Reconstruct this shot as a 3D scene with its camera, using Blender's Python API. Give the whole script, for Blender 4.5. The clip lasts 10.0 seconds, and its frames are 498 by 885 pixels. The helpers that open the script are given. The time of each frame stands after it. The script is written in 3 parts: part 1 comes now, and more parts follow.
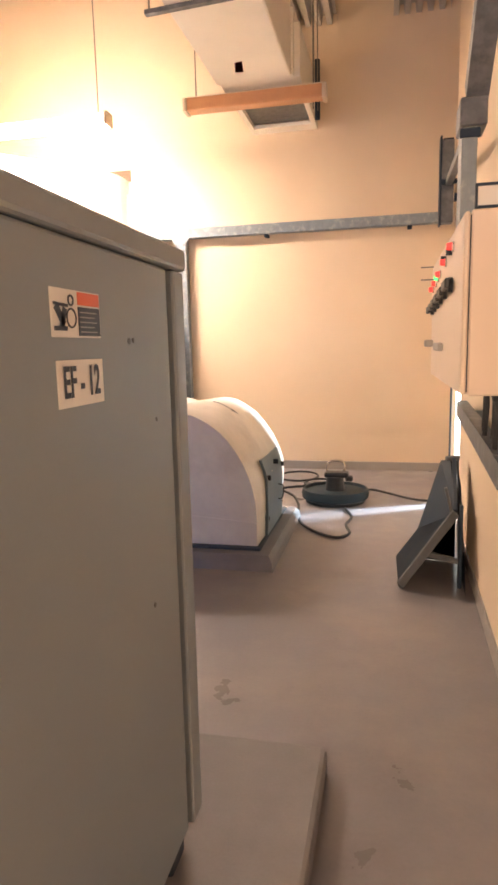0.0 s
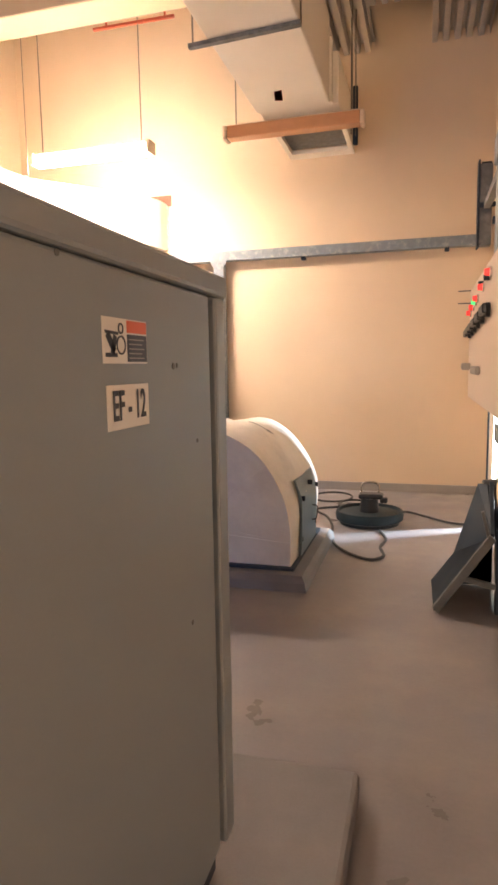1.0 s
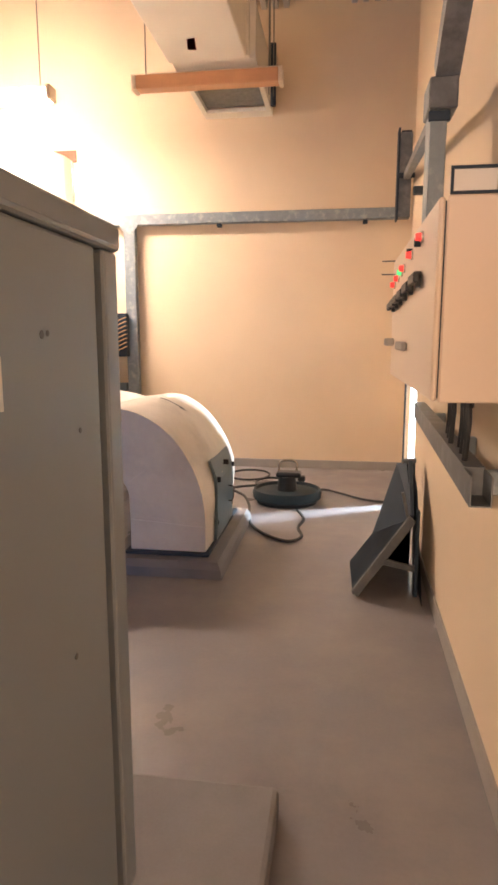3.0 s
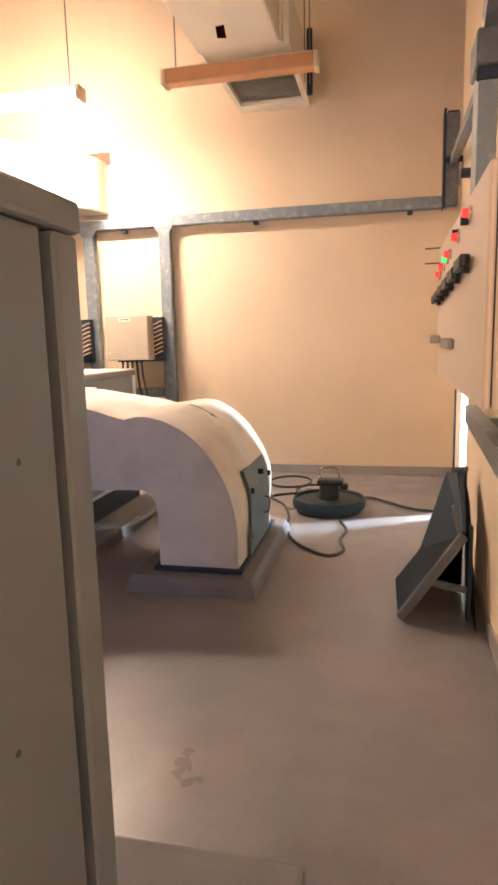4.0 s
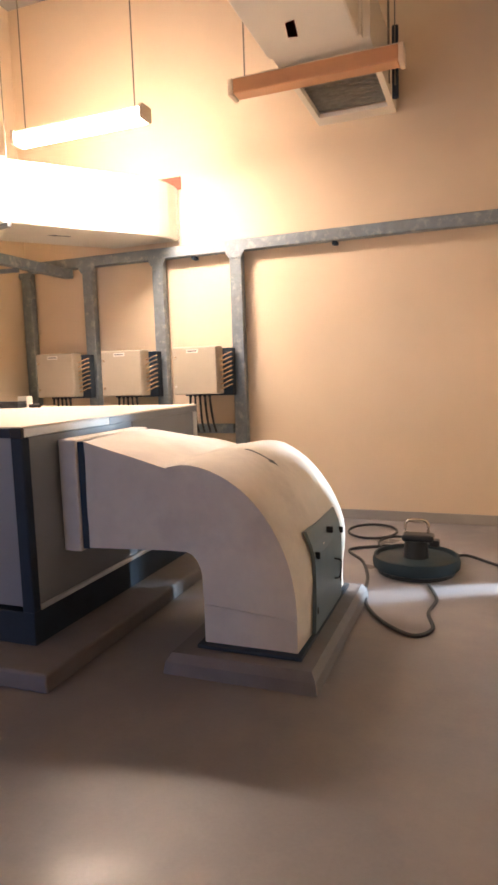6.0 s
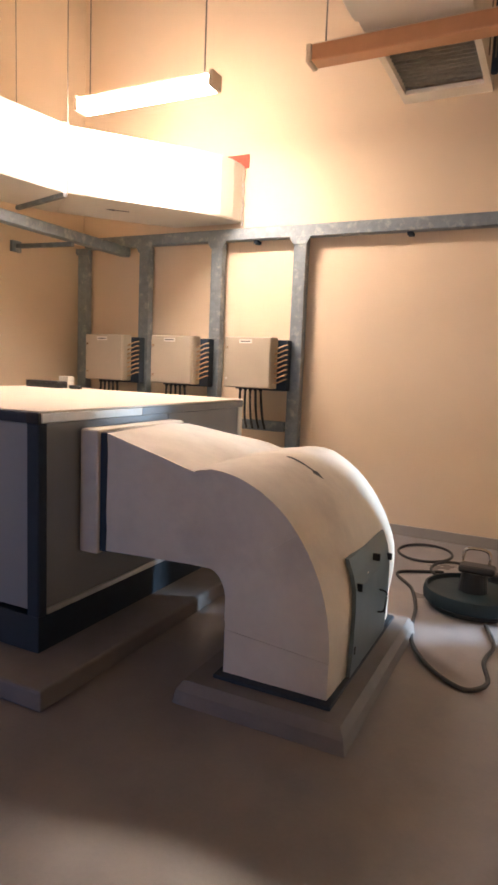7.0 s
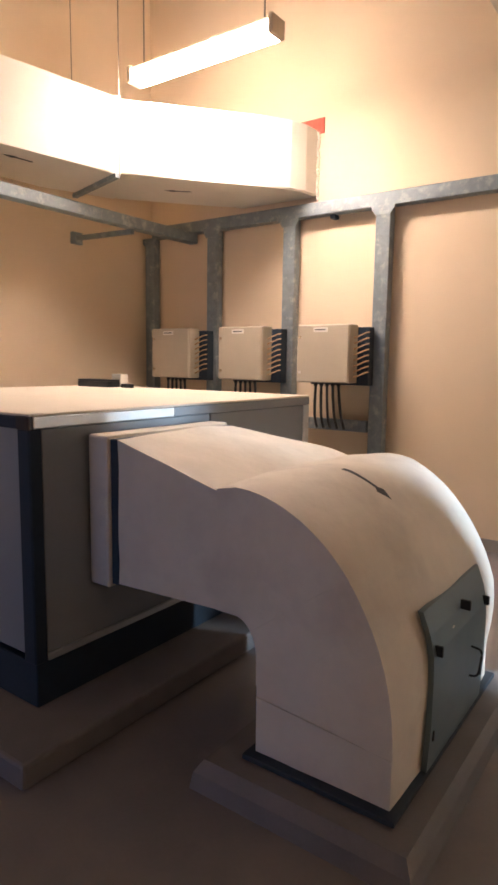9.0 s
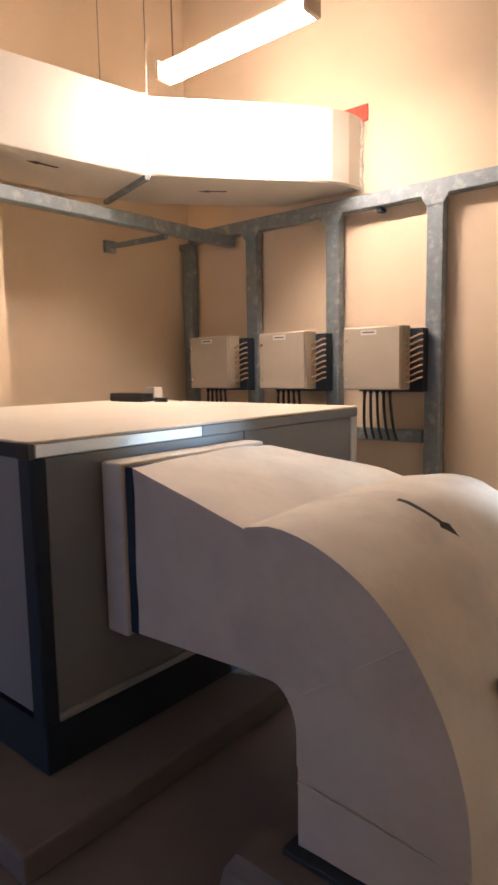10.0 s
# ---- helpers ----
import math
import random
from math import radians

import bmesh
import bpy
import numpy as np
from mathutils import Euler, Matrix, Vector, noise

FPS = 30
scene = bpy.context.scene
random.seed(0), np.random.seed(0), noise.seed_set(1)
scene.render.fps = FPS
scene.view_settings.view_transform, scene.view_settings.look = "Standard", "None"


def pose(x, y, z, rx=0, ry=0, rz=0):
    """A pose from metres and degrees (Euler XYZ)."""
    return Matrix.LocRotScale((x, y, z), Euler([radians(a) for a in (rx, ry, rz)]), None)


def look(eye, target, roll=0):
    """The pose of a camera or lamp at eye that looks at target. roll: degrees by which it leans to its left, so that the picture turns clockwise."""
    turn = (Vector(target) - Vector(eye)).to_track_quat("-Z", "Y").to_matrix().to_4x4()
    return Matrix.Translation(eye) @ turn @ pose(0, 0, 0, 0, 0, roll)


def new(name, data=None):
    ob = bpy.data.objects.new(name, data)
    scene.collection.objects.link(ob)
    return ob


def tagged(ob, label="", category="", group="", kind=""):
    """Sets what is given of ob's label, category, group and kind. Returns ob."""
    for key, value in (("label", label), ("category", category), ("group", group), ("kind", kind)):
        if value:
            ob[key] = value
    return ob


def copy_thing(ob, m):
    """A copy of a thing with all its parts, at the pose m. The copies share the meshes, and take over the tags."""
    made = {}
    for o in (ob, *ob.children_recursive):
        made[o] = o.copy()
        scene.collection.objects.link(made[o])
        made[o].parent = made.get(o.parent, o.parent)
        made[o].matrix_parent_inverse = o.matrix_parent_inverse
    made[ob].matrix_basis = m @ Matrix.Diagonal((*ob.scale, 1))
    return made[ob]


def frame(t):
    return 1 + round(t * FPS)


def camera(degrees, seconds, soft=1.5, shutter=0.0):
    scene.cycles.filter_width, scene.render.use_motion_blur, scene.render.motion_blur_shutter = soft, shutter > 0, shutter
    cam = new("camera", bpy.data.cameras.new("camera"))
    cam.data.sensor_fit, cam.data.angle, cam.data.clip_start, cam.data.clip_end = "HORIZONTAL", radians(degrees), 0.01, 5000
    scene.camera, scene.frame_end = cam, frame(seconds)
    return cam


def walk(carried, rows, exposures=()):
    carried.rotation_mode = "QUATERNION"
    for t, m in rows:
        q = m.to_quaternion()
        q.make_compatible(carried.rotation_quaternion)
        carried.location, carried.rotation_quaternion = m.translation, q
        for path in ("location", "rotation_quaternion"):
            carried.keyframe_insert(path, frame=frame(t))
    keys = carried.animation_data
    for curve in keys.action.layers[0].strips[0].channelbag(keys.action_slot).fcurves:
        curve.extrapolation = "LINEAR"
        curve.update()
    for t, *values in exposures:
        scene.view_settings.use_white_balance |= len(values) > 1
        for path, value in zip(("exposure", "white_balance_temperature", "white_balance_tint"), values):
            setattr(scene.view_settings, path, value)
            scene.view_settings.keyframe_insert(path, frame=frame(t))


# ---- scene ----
cam = camera(43.7, 10.0, soft=2.9)
PATH = [
    (0, (0.57, 0.866, 1.483), (0.134, 2.794, 1.18), -1.3),
    (0.5, (0.559, 0.869, 1.495), (0.07, 2.791, 1.235), -0.3),
    (1, (0.568, 0.83, 1.495), (0.027, 2.74, 1.255), -0.9),
    (1.5, (0.588, 0.852, 1.495), (0.105, 2.777, 1.253), -0.5),
    (2, (0.581, 0.962, 1.493), (0.283, 2.915, 1.181), 0.9),
    (2.5, (0.523, 1.008, 1.492), (0.291, 2.967, 1.164), 0.7),
    (4, (0.574, 1.392, 1.489), (0.141, 3.318, 1.17), -1.4),
    (4.5, (0.592, 1.548, 1.486), (0.17, 3.476, 1.161), -0.4),
    (5, (0.531, 1.77, 1.534), (0.129, 3.706, 1.232), 0.1),
    (5.5, (0.501, 1.903, 1.51), (-0.033, 3.802, 1.18), -0.7),
    (6, (0.555, 2.082, 1.505), (-0.155, 3.939, 1.288), -1.9),
    (6.2, (0.554, 2.18, 1.539), (-0.209, 4.015, 1.316), -0.6),
    (7.5, (0.379, 2.634, 1.502), (-0.54, 4.392, 1.249), 2.5),
    (8, (0.35, 2.782, 1.491), (-0.701, 4.459, 1.201), 1.0),
    (8.5, (0.348, 3.058, 1.496), (-0.834, 4.656, 1.277), 1.3),
    (9, (0.348, 3.225, 1.483), (-0.805, 4.84, 1.227), 0.8),
    (9.5, (0.244, 3.447, 1.511), (-0.927, 5.058, 1.329), 1.8),
    (10, (0.172, 3.559, 1.502), (-1.11, 5.075, 1.266), -1.0),
]
EXPOSURES = [(0, 1.50, 6500, 10), (1, 1.20, 6500, 10), (2.5, 1.27, 6500, 10), (4, 1.2, 6500, 10), (4.5, 1.06, 6480, 10), (6, 0.95, 6400, 10), (7.5, 0.44, 6250, 10), (9, 0.32, 6180, 10), (10, 0.17, 6150, 10)]
walk(cam, [(t, look(eye, target, roll)) for t, eye, target, roll in PATH], EXPOSURES)

# ---- world and lamps ----
world = bpy.data.worlds.new("world")
world.use_nodes = True
world.node_tree.nodes["Background"].inputs[0].default_value = (0.55, 0.7, 1.0, 1)
world.node_tree.nodes["Background"].inputs[1].default_value = 0.3
scene.world = world
TUBE = 93.0           # emission of the lit batten
REAR_WARM = 58.0           # watts of the warm light added behind the walk
COOL_FILL = 26.0         # watts of the made-up cool fill from behind the walk
DAY = 200.0            # watts of the light behind the door that stands ajar


# ---- materials ----
def material(name, colour, rough=0.6, metal=0.0, vary=0.12, scale=6.0, fine=90.0, bump=0.15, dist=0.004, stain=None, stain_scale=1.5, stain_low=0.55, stain_high=0.75, spec=0.5, wear=0.0):
    m = bpy.data.materials.new(name)
    m.use_nodes = True
    t = m.node_tree
    b = t.nodes["Principled BSDF"]
    geo = t.nodes.new("ShaderNodeNewGeometry")
    big = t.nodes.new("ShaderNodeTexNoise")
    big.inputs["Scale"].default_value, big.inputs["Detail"].default_value = scale, 6
    small = t.nodes.new("ShaderNodeTexNoise")
    small.inputs["Scale"].default_value, small.inputs["Detail"].default_value = fine, 4
    for n in (big, small):
        t.links.new(geo.outputs["Position"], n.inputs["Vector"])
    mix = t.nodes.new("ShaderNodeMix")
    mix.data_type = "RGBA"
    c = colour
    mix.inputs["A"].default_value = (c[0] * (1 - vary), c[1] * (1 - vary), c[2] * (1 - vary), 1)
    mix.inputs["B"].default_value = (min(c[0] * (1 + vary), 1), min(c[1] * (1 + vary), 1), min(c[2] * (1 + vary), 1), 1)
    add = t.nodes.new("ShaderNodeMath")
    add.operation = "MULTIPLY_ADD"
    t.links.new(small.outputs["Fac"], add.inputs[0])
    add.inputs[1].default_value = 0.45
    sub = t.nodes.new("ShaderNodeMath")
    sub.operation = "MULTIPLY_ADD"
    t.links.new(big.outputs["Fac"], sub.inputs[0])
    sub.inputs[1].default_value, sub.inputs[2].default_value = 1.6, -0.55
    t.links.new(sub.outputs[0], add.inputs[2])
    t.links.new(add.outputs[0], mix.inputs["Factor"])
    out = mix.outputs["Result"]
    if stain:
        sn = t.nodes.new("ShaderNodeTexNoise")
        sn.inputs["Scale"].default_value, sn.inputs["Detail"].default_value, sn.inputs["Roughness"].default_value = stain_scale, 8, 0.65
        t.links.new(geo.outputs["Position"], sn.inputs["Vector"])
        ramp = t.nodes.new("ShaderNodeMapRange")
        ramp.inputs[1].default_value, ramp.inputs[2].default_value = stain_low, stain_high
        t.links.new(sn.outputs["Fac"], ramp.inputs[0])
        m2 = t.nodes.new("ShaderNodeMix")
        m2.data_type = "RGBA"
        t.links.new(ramp.outputs[0], m2.inputs["Factor"])
        t.links.new(out, m2.inputs["A"])
        m2.inputs["B"].default_value = (*stain, 1)
        out = m2.outputs["Result"]
    t.links.new(out, b.inputs["Base Color"])
    rr = t.nodes.new("ShaderNodeMapRange")
    rr.inputs[3].default_value, rr.inputs[4].default_value = max(rough - 0.12 - wear, 0.03), min(rough + 0.12 + wear, 1)
    t.links.new(big.outputs["Fac"], rr.inputs[0])
    t.links.new(rr.outputs[0], b.inputs["Roughness"])
    b.inputs["Metallic"].default_value = metal
    b.inputs["Specular IOR Level"].default_value = spec
    if bump:
        bp = t.nodes.new("ShaderNodeBump")
        bp.inputs["Strength"].default_value, bp.inputs["Distance"].default_value = bump, dist
        t.links.new(add.outputs[0], bp.inputs["Height"])
        t.links.new(bp.outputs["Normal"], b.inputs["Normal"])
    return m


def glow(name, colour, strength):
    m = bpy.data.materials.new(name)
    m.use_nodes = True
    b = m.node_tree.nodes["Principled BSDF"]
    b.inputs["Base Color"].default_value = (*[0.8 * c for c in colour], 1)
    b.inputs["Emission Color"].default_value = (*colour, 1)
    b.inputs["Emission Strength"].default_value = strength
    return m


PLASTER = material("cream_plaster", (0.75, 0.610, 0.446), 0.75, vary=0.05, scale=1.2, fine=160, bump=0.12, dist=0.002)
SKIRT = material("grey_skirting_paint", (0.34, 0.32, 0.30), 0.6, vary=0.1, scale=4, fine=120, bump=0.1)
FLOOR = material("grey_floor_paint", (0.225, 0.214, 0.228), 0.40, vary=0.14, scale=2.6, fine=60, bump=0.35, dist=0.003, stain=(0.30, 0.272, 0.262), stain_scale=1.4, stain_low=0.45, stain_high=0.75, wear=0.2, spec=0.36)
CONCRETE = material("pad_concrete", (0.20, 0.192, 0.20), 0.7, vary=0.16, scale=5, fine=110, bump=0.3)
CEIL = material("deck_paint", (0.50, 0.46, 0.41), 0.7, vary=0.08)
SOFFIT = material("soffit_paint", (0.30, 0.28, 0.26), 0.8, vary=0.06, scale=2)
CABINET = material("grey_cabinet_paint", (0.235, 0.272, 0.292), 0.5, vary=0.06, scale=3, fine=200, bump=0.05, dist=0.001)
CAB_EDGE = material("cabinet_edge_paint", (0.25, 0.288, 0.312), 0.5, vary=0.06, bump=0.04)
SEAL = material("dark_rubber_seal", (0.025, 0.04, 0.06), 0.7, vary=0.15)
GALV = material("galvanised_steel", (0.24, 0.29, 0.325), 0.42, metal=0.35, vary=0.16, scale=16, fine=70, bump=0.12, dist=0.002, stain=(0.44, 0.47, 0.48), stain_scale=11, stain_low=0.52, stain_high=0.72)
GALV_DARK = material("dull_galvanised_steel", (0.15, 0.165, 0.18), 0.5, metal=0.35, vary=0.3, scale=14, fine=60, bump=0.1, dist=0.002, stain=(0.24, 0.25, 0.26), stain_scale=7, stain_low=0.5, stain_high=0.7)
STEEL_DARK = material("dark_steel_paint", (0.024, 0.040, 0.062), 0.62, spec=0.3, vary=0.2, bump=0.1)
CANVAS = material("white_duct_cladding", (0.72, 0.68, 0.61), 0.72, vary=0.10, scale=4, fine=22, bump=0.38, dist=0.010, stain=(0.54, 0.50, 0.46), stain_scale=2.2, stain_low=0.52, stain_high=0.82)
DUCT_WHITE = material("white_duct_paint", (0.82, 0.78, 0.70), 0.65, vary=0.05, scale=2, fine=60, bump=0.12)
# Unit panels take a dark blue-grey with their shade in the colour.
PANEL_SHADED = material("unit_panel_shaded", (0.24, 0.275, 0.315), 0.5, vary=0.08, scale=3, bump=0.06)
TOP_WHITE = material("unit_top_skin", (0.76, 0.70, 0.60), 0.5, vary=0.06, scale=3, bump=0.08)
ALU = material("aluminium_profile", (0.62, 0.66, 0.68), 0.35, metal=0.7, vary=0.08, scale=12, bump=0.06)
HATCH = material("hatch_steel", (0.14, 0.195, 0.23), 0.45, metal=0.2, vary=0.1, scale=8, bump=0.08)
BLACK = material("black_plastic", (0.012, 0.016, 0.022), 0.45, vary=0.2, bump=0.05)
RUBBER = material("black_cable", (0.03, 0.035, 0.04), 0.55, vary=0.2, bump=0.05)
TEAL = material("dark_teal_plastic", (0.005, 0.020, 0.030), 0.6, vary=0.2, bump=0.05)
CHROME = material("bright_steel", (0.65, 0.62, 0.58), 0.25, metal=0.9, vary=0.08, bump=0.02)
PANEL_CREAM = material("control_panel_paint", (0.74, 0.62, 0.51), 0.45, vary=0.04, scale=3, bump=0.04)
BOX_PAINT = material("beige_box_paint", (0.50, 0.445, 0.35), 0.45, vary=0.05, bump=0.04)
LABEL = material("white_label", (0.74, 0.72, 0.67), 0.5, vary=0.04, bump=0.02)
LABEL_RED = material("orange_red_label", (0.72, 0.13, 0.05), 0.5, vary=0.06, bump=0.02)
LABEL_DARK = material("dark_label_print", (0.022, 0.032, 0.05), 0.5, vary=0.1, bump=0.02)
RED = material("red_oxide_paint", (0.48, 0.10, 0.05), 0.5, vary=0.15)
FOAM = material("orange_fire_foam", (0.50, 0.09, 0.06), 0.85, vary=0.2, scale=20, bump=0.5)
BATTEN = material("tan_batten_housing", (0.58, 0.30, 0.15), 0.45, vary=0.08, scale=8, bump=0.04)
BATTEN_END = material("batten_end_cap", (0.66, 0.55, 0.42), 0.5, vary=0.06)
GRILLE = material("grey_filter_mesh", (0.30, 0.29, 0.26), 0.7, vary=0.2, scale=20, bump=0.3)
EDGE_GREY = material("worn_grey_steel", (0.095, 0.105, 0.115), 0.5, vary=0.25, scale=14, bump=0.15)
ROD = material("threaded_rod", (0.22, 0.20, 0.17), 0.5, metal=0.6, vary=0.2, scale=60)
COPPER = material("tan_conduit", (0.55, 0.36, 0.20), 0.45, vary=0.1)
TUBE_GLOW = glow("lit_diffuser", (1.0, 0.762, 0.60), TUBE * 1.95)
SIDE_GLOW = glow("lit_diffuser_side", (1.0, 0.762, 0.60), TUBE * 0.42)
RED_GLOW = glow("red_pilot_glow", (1.0, 0.05, 0.04), 0.5)
GREEN_GLOW = glow("green_pilot_glow", (0.1, 0.8, 0.25), 0.5)
DAY_GLOW = glow("daylight_beyond", (0.80, 0.93, 1.0), 1.3)


# ---- mesh helpers ----
def mesh_of(name, bm, mat, smooth=False):
    me = bpy.data.meshes.new(name)
    bmesh.ops.recalc_face_normals(bm, faces=bm.faces)
    bm.to_mesh(me)
    bm.free()
    me.materials.append(mat)
    if smooth:
        for p in me.polygons:
            p.use_smooth = True
        me.set_sharp_from_angle(angle=radians(35))
    return me


def thing(name, at, label, category, group="", kind="", turn=0.0):
    ob = new(name)
    ob.empty_display_size = 0.1
    ob.matrix_world = pose(*at, 0, 0, turn)
    return tagged(ob, label, category, group, kind)


def part(name, bm, mat, parent, label="", smooth=False):
    ob = new(name, mesh_of(name, bm, mat, smooth))
    ob.parent = parent
    return tagged(ob, label)


def structure(name, bm, mat, label, category="structure"):
    return tagged(new(name, mesh_of(name, bm, mat)), label, category, kind="structure")


def box(x0, x1, y0, y1, z0, z1, bevel=0.0, bm=None, seg=1):
    b = bmesh.new()
    bmesh.ops.create_cube(b, size=1, matrix=Matrix.Translation(((x0 + x1) / 2, (y0 + y1) / 2, (z0 + z1) / 2)) @ Matrix.Diagonal((abs(x1 - x0), abs(y1 - y0), abs(z1 - z0), 1)))
    if bevel:
        bmesh.ops.bevel(b, geom=b.edges[:], offset=bevel, segments=seg, affect="EDGES", profile=0.5)
    return join(bm, b)


def join(bm, b):
    if bm is None:
        return b
    me = bpy.data.meshes.new("tmp")
    b.to_mesh(me)
    b.free()
    bm.from_mesh(me)
    bpy.data.meshes.remove(me)
    return bm


def rod(p, q, r, bm=None, n=10, r2=None):
    p, q = Vector(p), Vector(q)
    b = bmesh.new()
    d = q - p
    m = Matrix.Translation((p + q) / 2) @ d.to_track_quat("Z", "Y").to_matrix().to_4x4()
    bmesh.ops.create_cone(b, cap_ends=True, segments=n, radius1=r, radius2=r if r2 is None else r2, depth=d.length, matrix=m)
    return join(bm, b)


def bar(p, q, w, h, bm=None, bevel=0.0, up=(0, 0, 1)):
    """A square bar from p to q, w wide and h high."""
    p, q = Vector(p), Vector(q)
    d = (q - p)
    z = d.normalized()
    x = Vector(up).cross(z)
    if x.length < 1e-4:
        x = Vector((1, 0, 0))
    x.normalize()
    y = z.cross(x)
    m = Matrix((x, y, z)).transposed().to_4x4()
    b = bmesh.new()
    bmesh.ops.create_cube(b, size=1, matrix=Matrix.Translation((p + q) / 2) @ m @ Matrix.Diagonal((w, h, d.length, 1)))
    if bevel:
        bmesh.ops.bevel(b, geom=b.edges[:], offset=bevel, segments=1, affect="EDGES")
    return join(bm, b)


def smooth_path(pts, steps=8):
    """A Catmull-Rom line through pts."""
    p = [Vector(v) for v in pts]
    p = [2 * p[0] - p[1]] + p + [2 * p[-1] - p[-2]]
    out = []
    for i in range(1, len(p) - 2):
        a, b, c, d = p[i - 1:i + 3]
        for k in range(steps):
            t = k / steps
            out.append(0.5 * (2 * b + (c - a) * t + (2 * a - 5 * b + 4 * c - d) * t * t + (3 * b - a - 3 * c + d) * t ** 3))
    out.append(p[-2])
    return out


def tube(pts, r, bm=None, n=8, closed=False):
    b = bmesh.new()
    rings = []
    last = len(pts) - 1
    for i, p in enumerate(pts):
        a = pts[i - 1] if (i or closed) else p
        c = pts[(i + 1) % len(pts)] if (i < last or closed) else p
        d = (Vector(c) - Vector(a)).normalized()
        side = d.cross(Vector((0, 0, 1)))
        if side.length < 1e-3:
            side = d.cross(Vector((1, 0, 0)))
        side.normalize()
        up = side.cross(d)
        rings.append([b.verts.new(Vector(p) + r * (math.cos(k * 2 * math.pi / n) * side + math.sin(k * 2 * math.pi / n) * up)) for k in range(n)])
    pairs = list(zip(rings, rings[1:] + ([rings[0]] if closed else [])))
    for u, v in pairs[:len(rings) if closed else len(rings) - 1]:
        for k in range(n):
            b.faces.new((u[k], u[(k + 1) % n], v[(k + 1) % n], v[k]))
    if not closed:
        b.faces.new(rings[0])
        b.faces.new(rings[-1])
    return join(bm, b)


def prism(outline, z0, z1, bm=None):
    """An upright block on a plan outline."""
    b = bmesh.new()
    lo = [b.verts.new((x, y, z0)) for x, y in outline]
    hi = [b.verts.new((x, y, z1)) for x, y in outline]
    b.faces.new(lo)
    b.faces.new(hi)
    for i in range(len(lo)):
        j = (i + 1) % len(lo)
        b.faces.new((lo[i], lo[j], hi[j], hi[i]))
    return join(bm, b)


def at(ob_at, bm):
    """Moves a mesh from world places to places round ob_at."""
    bmesh.ops.translate(bm, verts=bm.verts, vec=-Vector(ob_at))
    return bm


# ---- the room ----
X_LEFT, X_STEP, Y_STEP, Y_BACK, Y_REAR, Z_TOP = -4.62, -3.84, 5.78, 8.30, -1.8, 5.75
DOOR_A, DOOR_B = 5.84, 6.84


def x_right(y):
    return 1.05 + 0.018 * (y - 2.5)


structure("floor", box(-5.2, 3.6, -2.2, 9.0, -0.2, 0.0), FLOOR, "grey painted concrete floor, scuffed and stained", "floor")
structure("wall_north", box(-5.2, 3.6, Y_BACK, Y_BACK + 0.2, 0.0, 6.0), PLASTER, "cream painted plaster wall behind the steel frame", "wall")
structure("wall_west", prism([(X_LEFT, Y_BACK), (X_LEFT - 0.3, Y_BACK), (X_LEFT - 0.3, Y_REAR), (X_STEP, Y_REAR), (X_STEP, Y_STEP), (X_LEFT, Y_STEP)], 0.0, 6.0), PLASTER, "cream painted wall with a stepped return", "wall")
IN_A, IN_B = -0.55, 0.30    # assumed opening, unseen, that holds the warm light
FILL_A, FILL_B = -3.30, -1.90  # second opening, unseen and added for the cool fill
bm = box(X_STEP, FILL_A, Y_REAR - 0.2, Y_REAR, 0.0, 6.0)
bm = box(FILL_B, IN_A, Y_REAR - 0.2, Y_REAR, 0.0, 6.0, 0, bm)
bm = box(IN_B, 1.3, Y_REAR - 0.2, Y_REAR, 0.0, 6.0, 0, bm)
for a, b_ in ((FILL_A, FILL_B), (IN_A, IN_B)):
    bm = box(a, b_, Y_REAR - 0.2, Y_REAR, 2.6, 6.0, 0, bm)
structure("wall_south", bm, PLASTER, "plain cream painted wall, unseen, with two added openings", "wall")
structure("wall_rear_backing", box(-3.8, 1.5, Y_REAR - 0.42, Y_REAR - 0.32, 0.0, 3.0), PLASTER, "plain unseen wall closing the added openings from outside", "wall")
TW = 0.05
bm = prism([(x_right(Y_REAR), Y_REAR), (x_right(Y_REAR) + TW, Y_REAR), (x_right(DOOR_A) + TW, DOOR_A), (x_right(DOOR_A), DOOR_A)], 0.0, 6.0)
X_CORNER = 1.29             # the wall flares out beyond the doorway
bm = prism([(x_right(DOOR_B), DOOR_B), (x_right(DOOR_B) + TW, DOOR_B), (X_CORNER + TW, Y_BACK), (X_CORNER, Y_BACK)], 0.0, 6.0, bm)
bm = prism([(x_right(DOOR_A), DOOR_A), (x_right(DOOR_A) + TW, DOOR_A), (x_right(DOOR_B) + TW, DOOR_B), (x_right(DOOR_B), DOOR_B)], 2.08, 6.0, bm)
structure("wall_east", bm, PLASTER, "peach-lit cream painted wall with a doorway", "wall")
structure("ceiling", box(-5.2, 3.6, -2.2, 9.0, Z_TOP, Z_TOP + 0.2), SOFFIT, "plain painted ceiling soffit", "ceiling")

